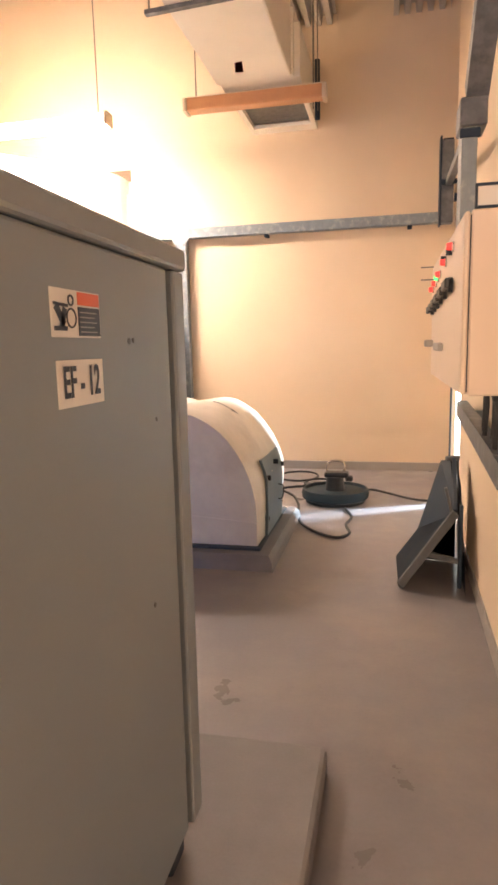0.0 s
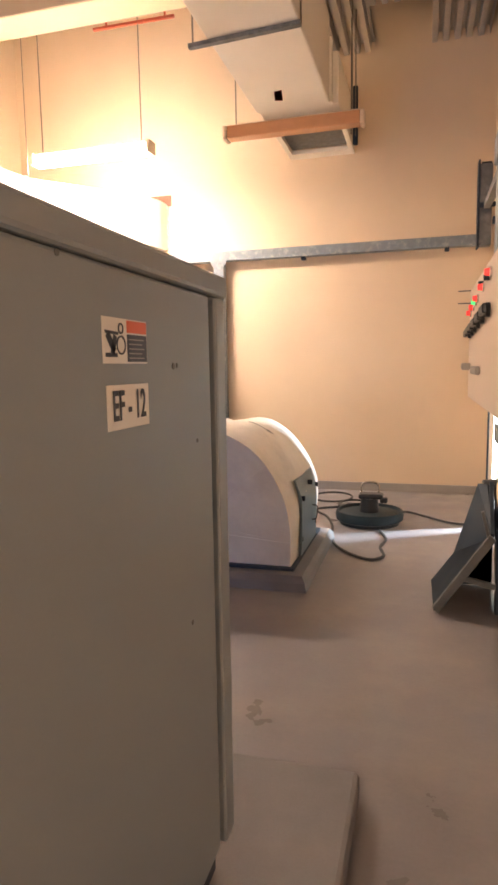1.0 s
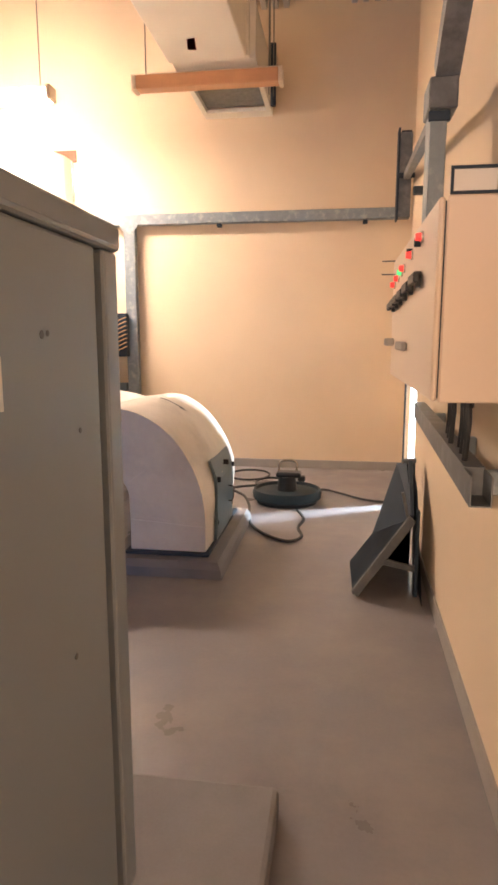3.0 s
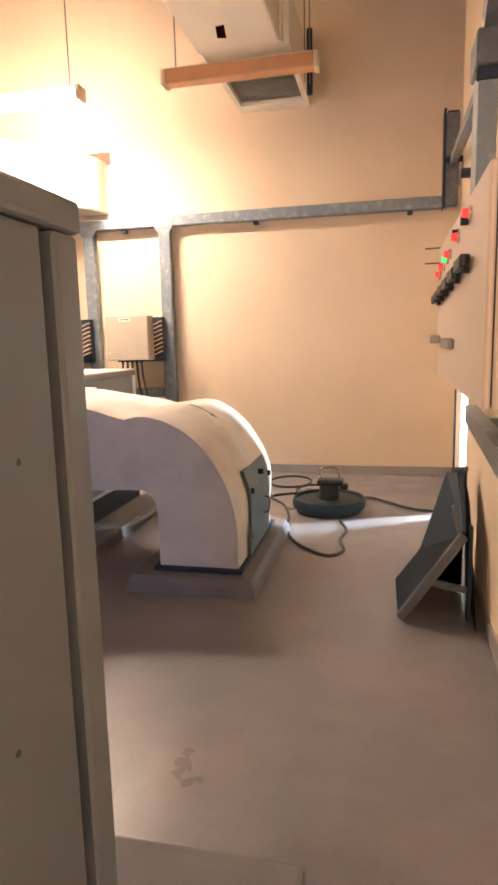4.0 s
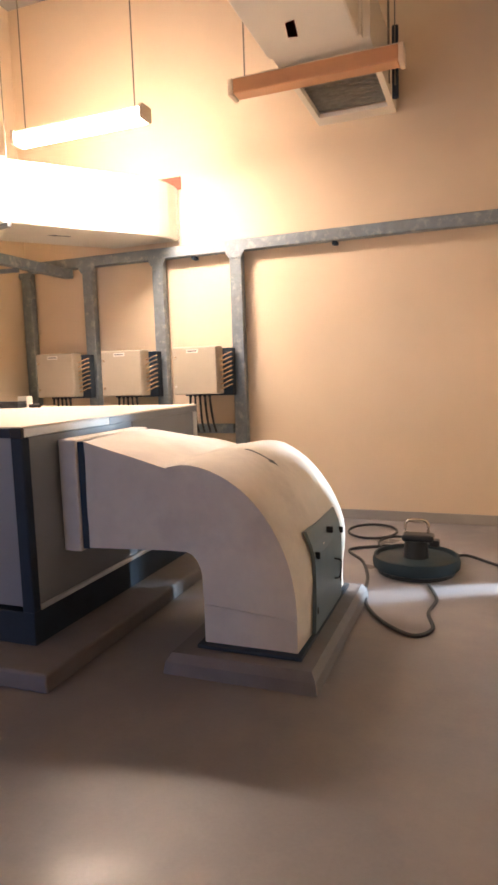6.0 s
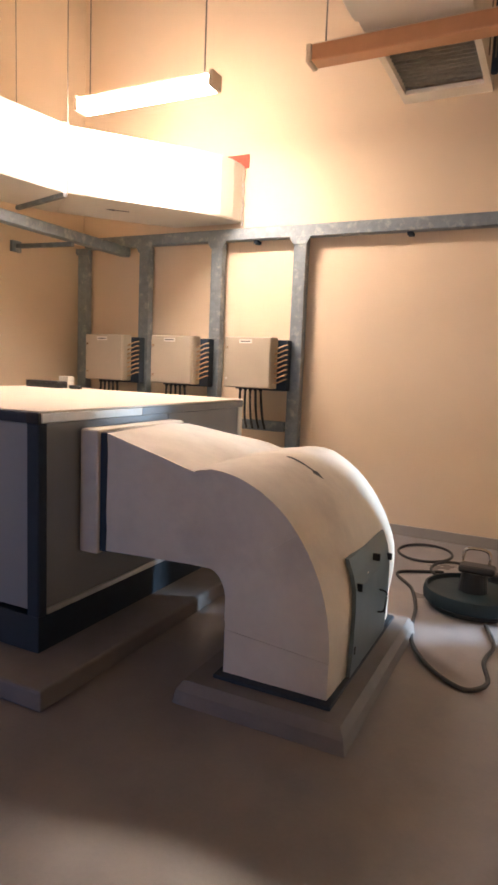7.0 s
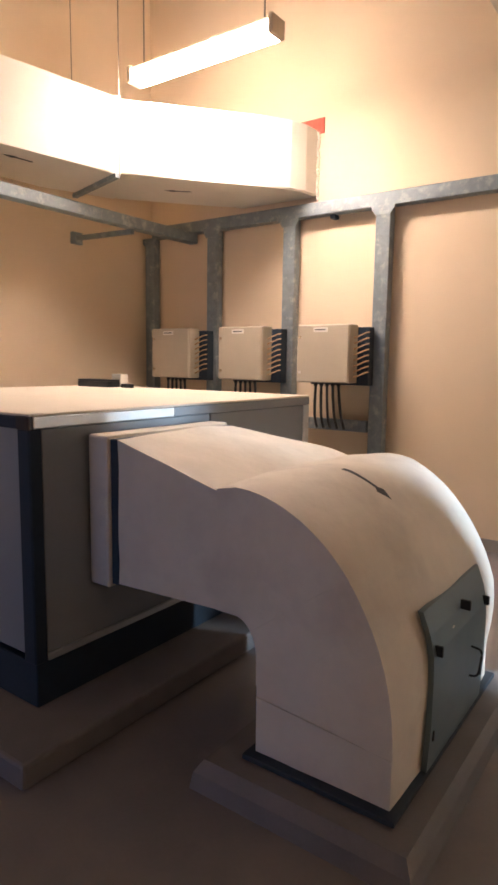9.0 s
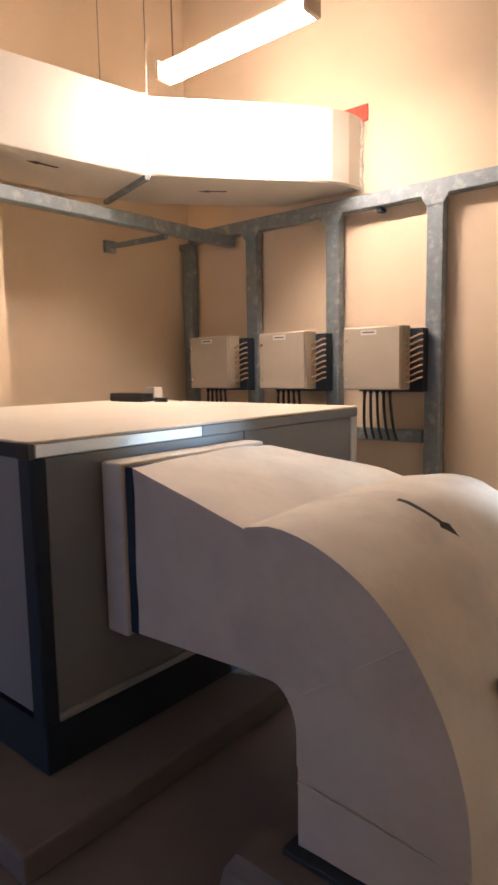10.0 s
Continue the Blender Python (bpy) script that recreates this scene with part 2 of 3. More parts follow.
# skirting bands, 4 mm proud
SK = 0.10
structure("baseboard_north", box(X_LEFT, X_CORNER, Y_BACK - 0.012, Y_BACK, 0.0, SK, 0.003), SKIRT, "grey painted skirting band along the wall", "skirting")
bm = prism([(x_right(Y_REAR) - 0.01, Y_REAR), (x_right(Y_REAR), Y_REAR), (x_right(DOOR_A), DOOR_A), (x_right(DOOR_A) - 0.01, DOOR_A)], 0.0, SK)
bm = prism([(x_right(DOOR_B) - 0.01, DOOR_B), (x_right(DOOR_B), DOOR_B), (X_CORNER - 0.001, Y_BACK - 0.013), (X_CORNER - 0.011, Y_BACK - 0.013)], 0.0, SK, bm)
structure("baseboard_east", bm, SKIRT, "grey painted skirting band along the wall", "skirting")

# corridor beyond the door, closed and bright
bm = box(3.4, 3.5, 3.0, Y_BACK - 0.06, 0.0, 3.0)
bm = box(X_CORNER + TW + 0.002, 3.4, Y_BACK - 0.06, Y_BACK - 0.005, 0.0, 3.0, 0, bm)
structure("backdrop", bm, DAY_GLOW, "bright daylit space beyond the door", "backdrop")
bm = box(x_right(3) + TW, 3.5, 2.9, 3.0, 0.0, 3.0)
bm = box(x_right(3) + TW, 3.5, 2.9, Y_BACK, 3.0, 3.1, 0, bm)
structure("corridor_wall", bm, PLASTER, "plain wall closing the space beyond the door", "wall")

structure("door_frame", box(x_right(DOOR_B) - 0.004, x_right(DOOR_B) + 0.012, DOOR_B - 0.022, DOOR_B - 0.001, 0.0, 2.078, 0.002), STEEL_DARK, "thin dark steel door jamb", "door frame")

# door leaf, hinged at the near jamb and standing ajar outwards
door = thing("door_1", (x_right(DOOR_A) + TW, DOOR_A + 0.01, 0.01), "cream painted door standing slightly ajar", "door", kind="structure", turn=-11.0)
part("door_leaf", box(0.0, 0.045, 0.0, 0.95, 0.0, 2.05, 0.003), PANEL_CREAM, door)
part("door_handle", tube(smooth_path([(-0.002, 0.89, 1.02), (-0.05, 0.89, 1.02), (-0.055, 0.83, 1.02), (-0.055, 0.77, 1.02)], 5), 0.009), CHROME, door, "steel lever handle")
day = bpy.data.lights.new("daylight", "AREA")
day.energy, day.color, day.shape, day.size, day.size_y = DAY, (0.72, 0.88, 1.0), "RECTANGLE", 0.16, 1.7
lamp = new("daylight", day)
lamp.matrix_world = look((2.60, 7.45, 1.3), (0.0, 6.1, 0.5))

# warm light from behind the walk, set in an assumed, unseen opening
rear_warm = bpy.data.lights.new("rear_warm_light", "AREA")
rear_warm.energy, rear_warm.color, rear_warm.shape, rear_warm.size, rear_warm.size_y = REAR_WARM, (1.0, 0.68, 0.46), "RECTANGLE", IN_B - IN_A - 0.04, 2.5
lamp = new("rear_warm_light", rear_warm)
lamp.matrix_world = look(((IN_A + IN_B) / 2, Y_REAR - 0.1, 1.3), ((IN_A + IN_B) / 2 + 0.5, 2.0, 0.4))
# Cool fill with no known source, added to tint the shadows blue.
side = bpy.data.lights.new("cool_fill", "AREA")
side.energy, side.color, side.shape, side.size, side.size_y = COOL_FILL, (0.14, 0.44, 1.0), "RECTANGLE", FILL_B - FILL_A - 0.04, 2.0
lamp = new("cool_fill", side)
lamp.matrix_world = look(((FILL_A + FILL_B) / 2, Y_REAR - 0.1, 1.05), ((FILL_A + FILL_B) / 2, 2.0, 1.05))

# ---- galvanised frame along the wall ----
RZ0, RZ1, RY0, RY1 = 2.775, 2.888, 8.175, 8.275
base = (-1.8, 8.22, 0.0)
rack = thing("steel_rack", base, "galvanised steel posts and rail fixed along the cream wall", "steel rack")
part("rail", at(base, box(-4.50, 1.14, RY0, RY1, RZ0, RZ1, 0.006)), GALV, rack, "mottled galvanised top rail")
for px in (-4.535, -3.674, -2.773, -1.862):
    part("post", at(base, box(px - 0.065, px + 0.065, RY0 + 0.002, RY1 - 0.002, 0.0, RZ0 - 0.001, 0.006)), GALV, rack)
    b = bmesh.new()
    plan = ((px - 0.066, RZ0 - 0.07), (px + 0.066, RZ0 - 0.07), (px + 0.105, RZ0 - 0.012), (px + 0.105, RZ0 + 0.004), (px - 0.105, RZ0 + 0.004), (px - 0.105, RZ0 - 0.012))
    lo, hi = [b.verts.new((x, RY0 - 0.008, z)) for x, z in plan], [b.verts.new((x, RY0 - 0.003, z)) for x, z in plan]
    b.faces.new(lo), b.faces.new(hi)
    for i in range(6):
        b.faces.new((lo[i], lo[(i + 1) % 6], hi[(i + 1) % 6], hi[i]))
    part("gusset", at(base, b), GALV, rack)
    part("foot_plate", at(base, box(px - 0.11, px + 0.11, RY0 - 0.05, RY1 + 0.018, 0.0, 0.012, 0.002)), GALV, rack)
for cx in (-2.35, -0.83, 0.78):
    part("clip", at(base, box(cx - 0.025, cx + 0.025, RY0 + 0.03, RY1 + 0.02, RZ0 - 0.035, RZ0 - 0.001, 0.006)), STEEL_DARK, rack, "dark bolted wall clip")
for px in (-3.674, -2.773):
    part("lower_rail", at(base, box(px + 0.066, px + 0.82, RY0 + 0.02, RY1 - 0.01, 0.888, 0.988, 0.004)), GALV, rack)
part("side_rail", at(base, box(-3.95, -3.85, Y_STEP, RY0 - 0.003, 2.66, 2.76, 0.006)), GALV, rack)
part("strut", at(base, bar((-3.90, 7.32, 2.64), (-4.58, 7.26, 2.64), 0.04, 0.04)), GALV, rack)
part("strut_foot", at(base, box(-4.62, -4.58, 7.20, 7.32, 2.585, 2.695, 0.004)), GALV, rack)

# ---- junction boxes on the frame ----


def junction_box(x):
    ob = thing("junction_box", (x, 7.89, 1.32), "beige steel junction box wired between galvanised posts", "junction box", "junction boxes on the frame")
    w, h, d = 0.50, 0.49, 0.14
    part("body", box(0, w, 0.018, d + 0.03, 0, h, 0.006), BOX_PAINT, ob)
    part("door", box(0.006, w - 0.006, 0.0, 0.017, 0.006, h - 0.006, 0.005), BOX_PAINT, ob)
    for z in (0.085, 0.385):
        lk = part("lock", rod((0.035, -0.006, z), (0.035, 0.001, z), 0.013, n=12), CHROME, ob, "small quarter-turn lock")
    plate = part("name_plate", box(0.165, 0.30, -0.004, -0.0005, 0.425, 0.463, 0.001), LABEL, ob, "white engraved name plate")
    part("print", box(0.18, 0.285, -0.0055, -0.0042, 0.440, 0.449), LABEL_DARK, plate)
    part("rear_case", box(0.05, w + 0.10, d + 0.032, d + 0.13, -0.02, h - 0.02, 0.004), STEEL_DARK, ob, "dark mounting plate")
    for k in range(8):
        z = 0.06 + k * 0.047
        part("cable_loop", tube(smooth_path([(w + 0.001, 0.10, z - 0.01), (w + 0.05, 0.085, z + 0.004), (w + 0.10, 0.11, z + 0.03), (w + 0.11, 0.15, z + 0.036)], 4), 0.007, n=6), COPPER, ob)
    for k in range(5):
        cx = 0.15 + k * 0.055
        part("gland", rod((cx, 0.09, -0.03), (cx, 0.09, 0.0), 0.018, n=8), BLACK, ob)
        part("drop_cable", tube(smooth_path([(cx, 0.09, -0.01), (cx + 0.004 * (k - 2), 0.095, -0.14), (cx + 0.01 * (k - 2), 0.12, -0.3), (cx + 0.012 * (k - 2), 0.17, -0.40)], 4), 0.012, n=6), RUBBER, ob)
    return ob


box_one = junction_box(-2.49)
for x in (-3.36, -4.23):
    copy_thing(box_one, pose(x, 7.89, 1.32))

# ---- large white supply duct under the ceiling ----
base = (-3.3, 7.2, 2.97)
NEAR = [(-2.56, Y_BACK), (-2.575, 8.12), (-2.63, 7.96), (-2.80, 7.73), (-3.13, 7.34), (-3.54, 6.83), (-3.64, 6.2), (-3.76, 5.45)]
FAR = [(-3.36, Y_BACK), (-3.365, 8.27), (-3.42, 8.20), (-3.56, 8.06), (-3.80, 7.78), (-4.16, 7.36), (-4.40, 6.7), (-4.46, 5.45)]
duct = thing("supply_duct", base, "white clad rectangular duct with an offset bend", "air duct")
for name, a, b_, dz in (("duct_run", 5, 7, 0.006), ("duct_bend", 0, 5, 0.0)):
    out = NEAR[a:b_ + 1] + FAR[a:b_ + 1][::-1]
    b = prism(out, 2.965 - dz, 3.535 + dz)
    bmesh.ops.bevel(b, geom=[e for e in b.edges if abs(e.verts[0].co.z - e.verts[1].co.z) < 0.01], offset=0.012, segments=2, affect="EDGES")
    part(name, at(base, b), DUCT_WHITE, duct)
part("seam", at(base, prism([(-3.535, 6.85), (-3.552, 6.83), (-3.556, 6.80), (-3.545, 6.79), (-3.525, 6.83)], 2.955, 3.545)), DUCT_WHITE, duct, "raised joint band")
part("hanger_bar", at(base, bar((-3.52, 6.80, 2.94), (-4.32, 7.02, 2.94), 0.04, 0.035)), GALV, duct)
for x, y, z in ((-3.508, 6.81, 2.93), (-4.34, 7.03, 2.93), (-4.0, 5.9, 3.54)):
    part("hanger_rod", at(base, rod((x, y, z), (x, y, 5.2), 0.004, n=6)), ROD, duct)


def flow_arrow(name, p, d, size, parent, base_at, mat, normal=(0, 0, 1)):
    """A flat printed arrow, along d from p."""
    p, d, n = Vector(p), Vector(d).normalized(), Vector(normal).normalized()
    s = n.cross(d).normalized()
    b = bmesh.new()
    shape = [(0, 0.12), (0.62, 0.12), (0.58, 0.30), (1.0, 0.0), (0.58, -0.30), (0.62, -0.12), (0, -0.12)]
    f = b.faces.new([b.verts.new(p + size * (u * d + v * 0.5 * s)) for u, v in shape])
    bmesh.ops.solidify(b, geom=[f], thickness=0.002)
    return part(name, at(base_at, b), mat, parent, "dark flow arrow")


flow_arrow("arrow", (-3.40, 7.55, 2.962), (-0.62, -0.60, 0), 0.24, duct, base, LABEL_DARK, (0, 0, -1))
flow_arrow("arrow", (-3.85, 6.25, 2.955), (-0.1, -1.0, 0), 0.24, duct, base, LABEL_DARK, (0, 0, -1))
part("fire_foam", at(base, prism([(-2.90, Y_BACK - 0.012), (-2.50, Y_BACK - 0.012), (-2.50, Y_BACK - 0.001), (-2.90, Y_BACK - 0.001)], 3.50, 3.63)), FOAM, duct, "orange fire-stop foam")
b = tube(smooth_path([(-2.553 + 0.008 * math.sin(k * 2.1), Y_BACK - 0.014, 2.94 + k * 0.052) for k in range(12)], 3), 0.012, n=6)
part("sealant", at(base, b), DUCT_WHITE, duct, "rough sealant bead")

# ---- overhead return duct with its grille end ----
base = (-0.65, 6.0, 3.87)
over = thing("overhead_duct", base, "cream painted overhead duct ending in a bottom grille", "air duct")
part("duct_run", at(base, box(-1.0, -0.31, 2.2, 6.80, 3.87, 4.62, 0.01)), DUCT_WHITE, over)
part("flange", at(base, box(-1.0, -0.29, 6.80, 6.86, 3.885, 4.44, 0.004)), DUCT_WHITE, over, "recessed joint flange")
b = box(-0.98, -0.93, 6.865, Y_BACK - 0.002, 3.89, 4.30)
b = box(-0.29, -0.24, 6.865, Y_BACK - 0.002, 3.89, 4.30, 0, b)
b = box(-0.93, -0.29, 6.865, 7.38, 3.89, 3.93, 0, b)
b = box(-0.93, -0.29, 8.12, Y_BACK - 0.002, 3.89, 3.93, 0, b)
b = box(-0.98, -0.24, 6.865, Y_BACK - 0.002, 4.302, 4.34, 0, b)
part("grille_box", at(base, b), DUCT_WHITE, over)
part("filter", at(base, box(-0.93, -0.29, 7.38, 8.12, 3.955, 3.97)), GRILLE, over, "grey filter mesh")
for k in range(12):
    y = 7.41 + k * 0.062
    part("grille_slat", at(base, bar((-0.93, y, 3.943), (-0.29, y, 3.943), 0.004, 0.022)), GRILLE, over)
part("hanger_bar", at(base, bar((-1.15, 5.44, 3.85), (-0.30, 5.37, 3.85), 0.045, 0.03)), GALV_DARK, over)
for x, y, r in ((-0.298, 5.37, 0.007), (-1.12, 5.44, 0.007), (-0.20, 7.55, 0.006), (-0.16, 7.60, 0.006)):
    part("hanger_rod", at(base, rod((x, y, 3.84), (x, y, 5.2), r, n=6)), ROD, over)
part("pipe_stub", at(base, rod((-0.19, 7.85, 3.84), (-0.19, 7.85, 4.42), 0.028, n=12)), STEEL_DARK, over, "dark vertical pipe stub")
b = bmesh.new()
v = [b.verts.new(c) for c in ((-0.735, 6.40, 3.866), (-0.665, 6.385, 3.866), (-0.70, 6.60, 3.866), (-0.77, 6.585, 3.866))]
f = b.faces.new(v)
bmesh.ops.solidify(b, geom=[f], thickness=0.002)
part("sticker", at(base, b), material("maroon_sticker", (0.30, 0.045, 0.05), 0.5), over, "maroon arrow sticker")


# ---- hanging batten lamps ----
def batten(x0, x1, y, z, lit):
    c = ((x0 + x1) / 2, y, z)
    label = "lit white batten lamp hanging on two rods" if lit else "unlit tan batten lamp hanging on thin rods"
    ob = thing("batten_lamp", c, label, "ceiling lamp")
    h = (x1 - x0) / 2
    if lit:
        part("diffuser", box(-h + 0.02, h - 0.02, -0.072, 0.072, -0.062, -0.05, 0.005), TUBE_GLOW, ob, "glowing white diffuser")
        part("diffuser_wall", box(-h + 0.02, h - 0.02, -0.076, 0.076, -0.0495, 0.03, 0.010, None, 2), SIDE_GLOW, ob, "softly glowing diffuser sides")
        part("spine", box(-h + 0.02, h - 0.02, -0.05, 0.05, 0.031, 0.06, 0.004), BATTEN_END, ob)
    else:
        b = box(-h + 0.02, h - 0.02, -0.07, 0.07, -0.055, 0.06, 0.012, None, 2)
        part("housing", b, BATTEN, ob)
        part("spine", box(-h + 0.02, h - 0.02, -0.05, 0.05, 0.061, 0.075, 0.004), BATTEN_END, ob)
    for s in (-1, 1):
        part("end_cap", box(s * h - 0.02, s * h + 0.02, -0.078, 0.078, -0.064, 0.064, 0.006), BATTEN_END, ob)
        part("rod", rod((s * (h - 0.10), 0, 0.06), (s * (h - 0.10), 0, 1.3), 0.006, n=6), ROD, ob)
    return ob


lit_lamp = batten(-3.57, -2.20, 7.05, 3.77, True)
batten(-1.36, -0.03, 7.0, 3.78, False)
base = (-2.35, 7.05, 4.97)
strut = thing("red_strut", base, "red painted strut holding a lamp rod", "strut")
part("channel", at(base, bar((-2.80, 7.05, 4.99), (-1.90, 7.05, 4.985), 0.03, 0.025)), RED, strut)
for x in (-2.65, -2.0):
    part("stem", at(base, rod((x, 7.05, 5.0), (x, 7.05, Z_TOP), 0.012, n=8)), RED, strut)

# ---- ceiling: fluted deck and beam ----
b = bmesh.new()
x = -0.60
while x < 1.12:
    y1 = Y_BACK if (x < -0.05 or x > 0.55) else 7.40
    z = 4.95
    line = ((0.0, 0.0), (0.055, 0.0), (0.068, 0.10), (0.105, 0.10), (0.118, 0.0))
    for (u0, w0), (u1, w1) in zip(line, line[1:]):
        b.faces.new([b.verts.new(c) for c in ((x + u0, 2.0, z + w0), (x + u1, 2.0, z + w1), (x + u1, y1, z + w1), (x + u0, y1, z + w0))])
    x += 0.118
bmesh.ops.remove_doubles(b, verts=b.verts[:], dist=0.0005)
structure("ceiling_deck", b, CEIL, "fluted metal ceiling deck", "ceiling")
structure("ceiling_beam", box(X_LEFT, -1.05, 6.35, 6.72, 4.85, Z_TOP, 0.01), PLASTER, "cream painted ceiling beam", "beam")

# ---- fan unit with its discharge elbow ----
base = (-2.7, 5.6, 0.0)
unit = thing("fan_unit", (-2.7, 5.6, 0.0), "large panelled air handling unit on a grey base frame", "air handler")
ub = (-2.7, 5.6, 0.0)
UX0, UX1, UY0, UY1, UZ0, UZ1 = -3.72, -1.66, 4.62, 6.70, 0.285, 1.27
# The skid's dark colour includes the shade below the panels.
part("base_skid", at(ub, box(UX0 + 0.02, UX1 - 0.012, UY0 + 0.012, UY1 - 0.02, 0.102, UZ0, 0.004)), STEEL_DARK, unit, "steel base skid coloured dark for its shade")
for y in (UY0, UY1):
    for x in (UX0, UX1):
        sx, sy = (0.06 if x == UX0 else -0.075), (0.06 if y == UY0 else -0.06)
        part("corner_post", at(ub, box(x, x + sx, y, y + sy, UZ0 + 0.001, UZ1 - 0.05, 0.006)), STEEL_DARK if (x, y) == (UX1, UY0) else ALU, unit)
part("side_panel", at(ub, box(UX1 - 0.05, UX1 - 0.008, UY0 + 0.062, 5.70, UZ0 + 0.03, UZ1 - 0.05, 0.004)), PANEL_SHADED, unit)
part("side_panel", at(ub, box(UX1 - 0.05, UX1 - 0.008, 5.706, UY1 - 0.062, UZ0 + 0.03, UZ1 - 0.05, 0.004)), PANEL_SHADED, unit)
part("front_panel", at(ub, box(UX0 + 0.062, -2.70, UY0 + 0.008, UY0 + 0.05, UZ0 + 0.03, UZ1 - 0.05, 0.004)), PANEL_SHADED, unit)
part("front_panel", at(ub, box(-2.694, UX1 - 0.062, UY0 + 0.008, UY0 + 0.05, UZ0 + 0.03, UZ1 - 0.05, 0.004)), PANEL_SHADED, unit)
part("back_panel", at(ub, box(UX0 + 0.062, UX1 - 0.062, UY1 - 0.05, UY1 - 0.008, UZ0 + 0.03, UZ1 - 0.05, 0.004)), PANEL_SHADED, unit)
part("end_panel", at(ub, box(UX0 + 0.008, UX0 + 0.05, UY0 + 0.062, UY1 - 0.062, UZ0 + 0.03, UZ1 - 0.05, 0.004)), PANEL_SHADED, unit)
part("bottom_rail", at(ub, box(UX1 - 0.055, UX1, UY0 + 0.062, UY1 - 0.062, UZ0 + 0.001, UZ0 + 0.03, 0.003)), ALU, unit)
part("top_rail", at(ub, box(UX1 - 0.06, UX1 + 0.004, UY0 + 0.02, 5.42, UZ1 - 0.049, UZ1 - 0.002, 0.004)), ALU, unit, "bright aluminium edge profile")
part("top_rail", at(ub, box(UX1 - 0.06, UX1 + 0.001, 5.422, UY1, UZ1 - 0.049, UZ1 - 0.002, 0.004)), PANEL_SHADED, unit)
part("top_rail", at(ub, box(UX0, UX1 - 0.062, UY0 - 0.004, UY0 + 0.055, UZ1 - 0.049, UZ1 - 0.002, 0.004)), STEEL_DARK, unit)
part("corner_cap", at(ub, box(UX1 - 0.07, UX1 + 0.006, UY0 - 0.008, UY0 + 0.018, UZ1 - 0.052, UZ1 + 0.002, 0.004)), BLACK, unit, "black plastic corner cap")
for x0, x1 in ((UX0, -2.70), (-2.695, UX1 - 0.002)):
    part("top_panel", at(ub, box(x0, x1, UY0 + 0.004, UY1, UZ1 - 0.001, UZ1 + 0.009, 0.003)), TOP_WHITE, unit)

structure("plinth_unit", box(-3.82, -1.41, 4.38, 6.92, 0.0, 0.10, 0.014, None, 2), CONCRETE, "grey concrete housekeeping pad under the unit", "plinth")

# connection collar on the unit's side
eb = (-0.56, 5.4, 0.10)
elbow = thing("duct_elbow", eb, "white canvas-clad duct elbow turning down into the floor", "air duct")
b = box(-1.651, -1.535, 4.89, 5.68, 0.555, 1.185, 0.012, None, 2)
part("collar", at(eb, b), CANVAS, elbow)
part("joint_strip", at(eb, box(-1.534, -1.492, 4.905, 5.655, 0.572, 1.172, 0.003)), SEAL, elbow, "dark flexible joint strip")


YN, YF = 4.90, 5.96


def arc_point(deg):
    a = radians(deg)
    return (-0.90 + 0.60 * math.cos(a), 0.30 + 0.757 * math.sin(a))


def swell(deg, across):
    """How far the padded cladding stands out from the bend's arc, across from its near edge (0) to its far edge (1)."""
    return 0.046 * min(1.0, 1.6 * max(0.0, math.sin(radians(2 * deg)))) * min(1.0, across * 2.6)


def on_bend(deg, y, off=0.0):
    """A point on the bend's outer face."""
    x, z = arc_point(deg)
    n = Vector((math.cos(radians(deg)) / 0.60, math.sin(radians(deg)) / 0.757)).normalized()
    d = swell(deg, (y - YN) / (YF - YN)) + off
    return (x + n.x * d, y, z + n.y * d)


def loft(stations, cols=14, lumps=0.006, degs=None):
    """A duct piece through (upper x, z, lower x, z, near y, far y) stations."""
    b = bmesh.new()
    rings = []
    for i, (ux, uz, lx, lz, y0, y1) in enumerate(stations):
        ring = []
        for k in range(cols + 1):
            y = y0 + (y1 - y0) * k / cols
            edge = min(k, cols - k) / cols
            dz = lumps * noise.noise((ux * 5, y * 4, uz * 5)) * (1 if edge > 0 else 0.3) + 0.014 * min(edge * 3, 1)
            n = Vector((ux - lx, uz - lz)).normalized()
            dz += swell(degs[i], k / cols) if degs else 0.0
            ring.append(b.verts.new((ux + n.x * dz, y, uz + n.y * dz)))
        for k in range(1, 6):
            u = k / 6
            dy = lumps * 0.6 * noise.noise((ux * 4, u * 3, lz * 4 + 5))
            ring.append(b.verts.new((ux + (lx - ux) * u, y1 + dy, uz + (lz - uz) * u)))
        ring.append(b.verts.new((lx, y1, lz)))
        ring.append(b.verts.new((lx, y0, lz)))
        for k in range(5, 0, -1):
            u = k / 6
            dy = lumps * 0.8 * noise.noise((ux * 4, u * 3, lz * 4))
            ring.append(b.verts.new((ux + (lx - ux) * u, y0 + dy, uz + (lz - uz) * u)))
        rings.append(ring)
    for r, s in zip(rings, rings[1:]):
        n = len(r)
        for k in range(n):
            b.faces.new((r[k], r[(k + 1) % n], s[(k + 1) % n], s[k]))
    b.faces.new(rings[0])
    b.faces.new(rings[-1])
    return b


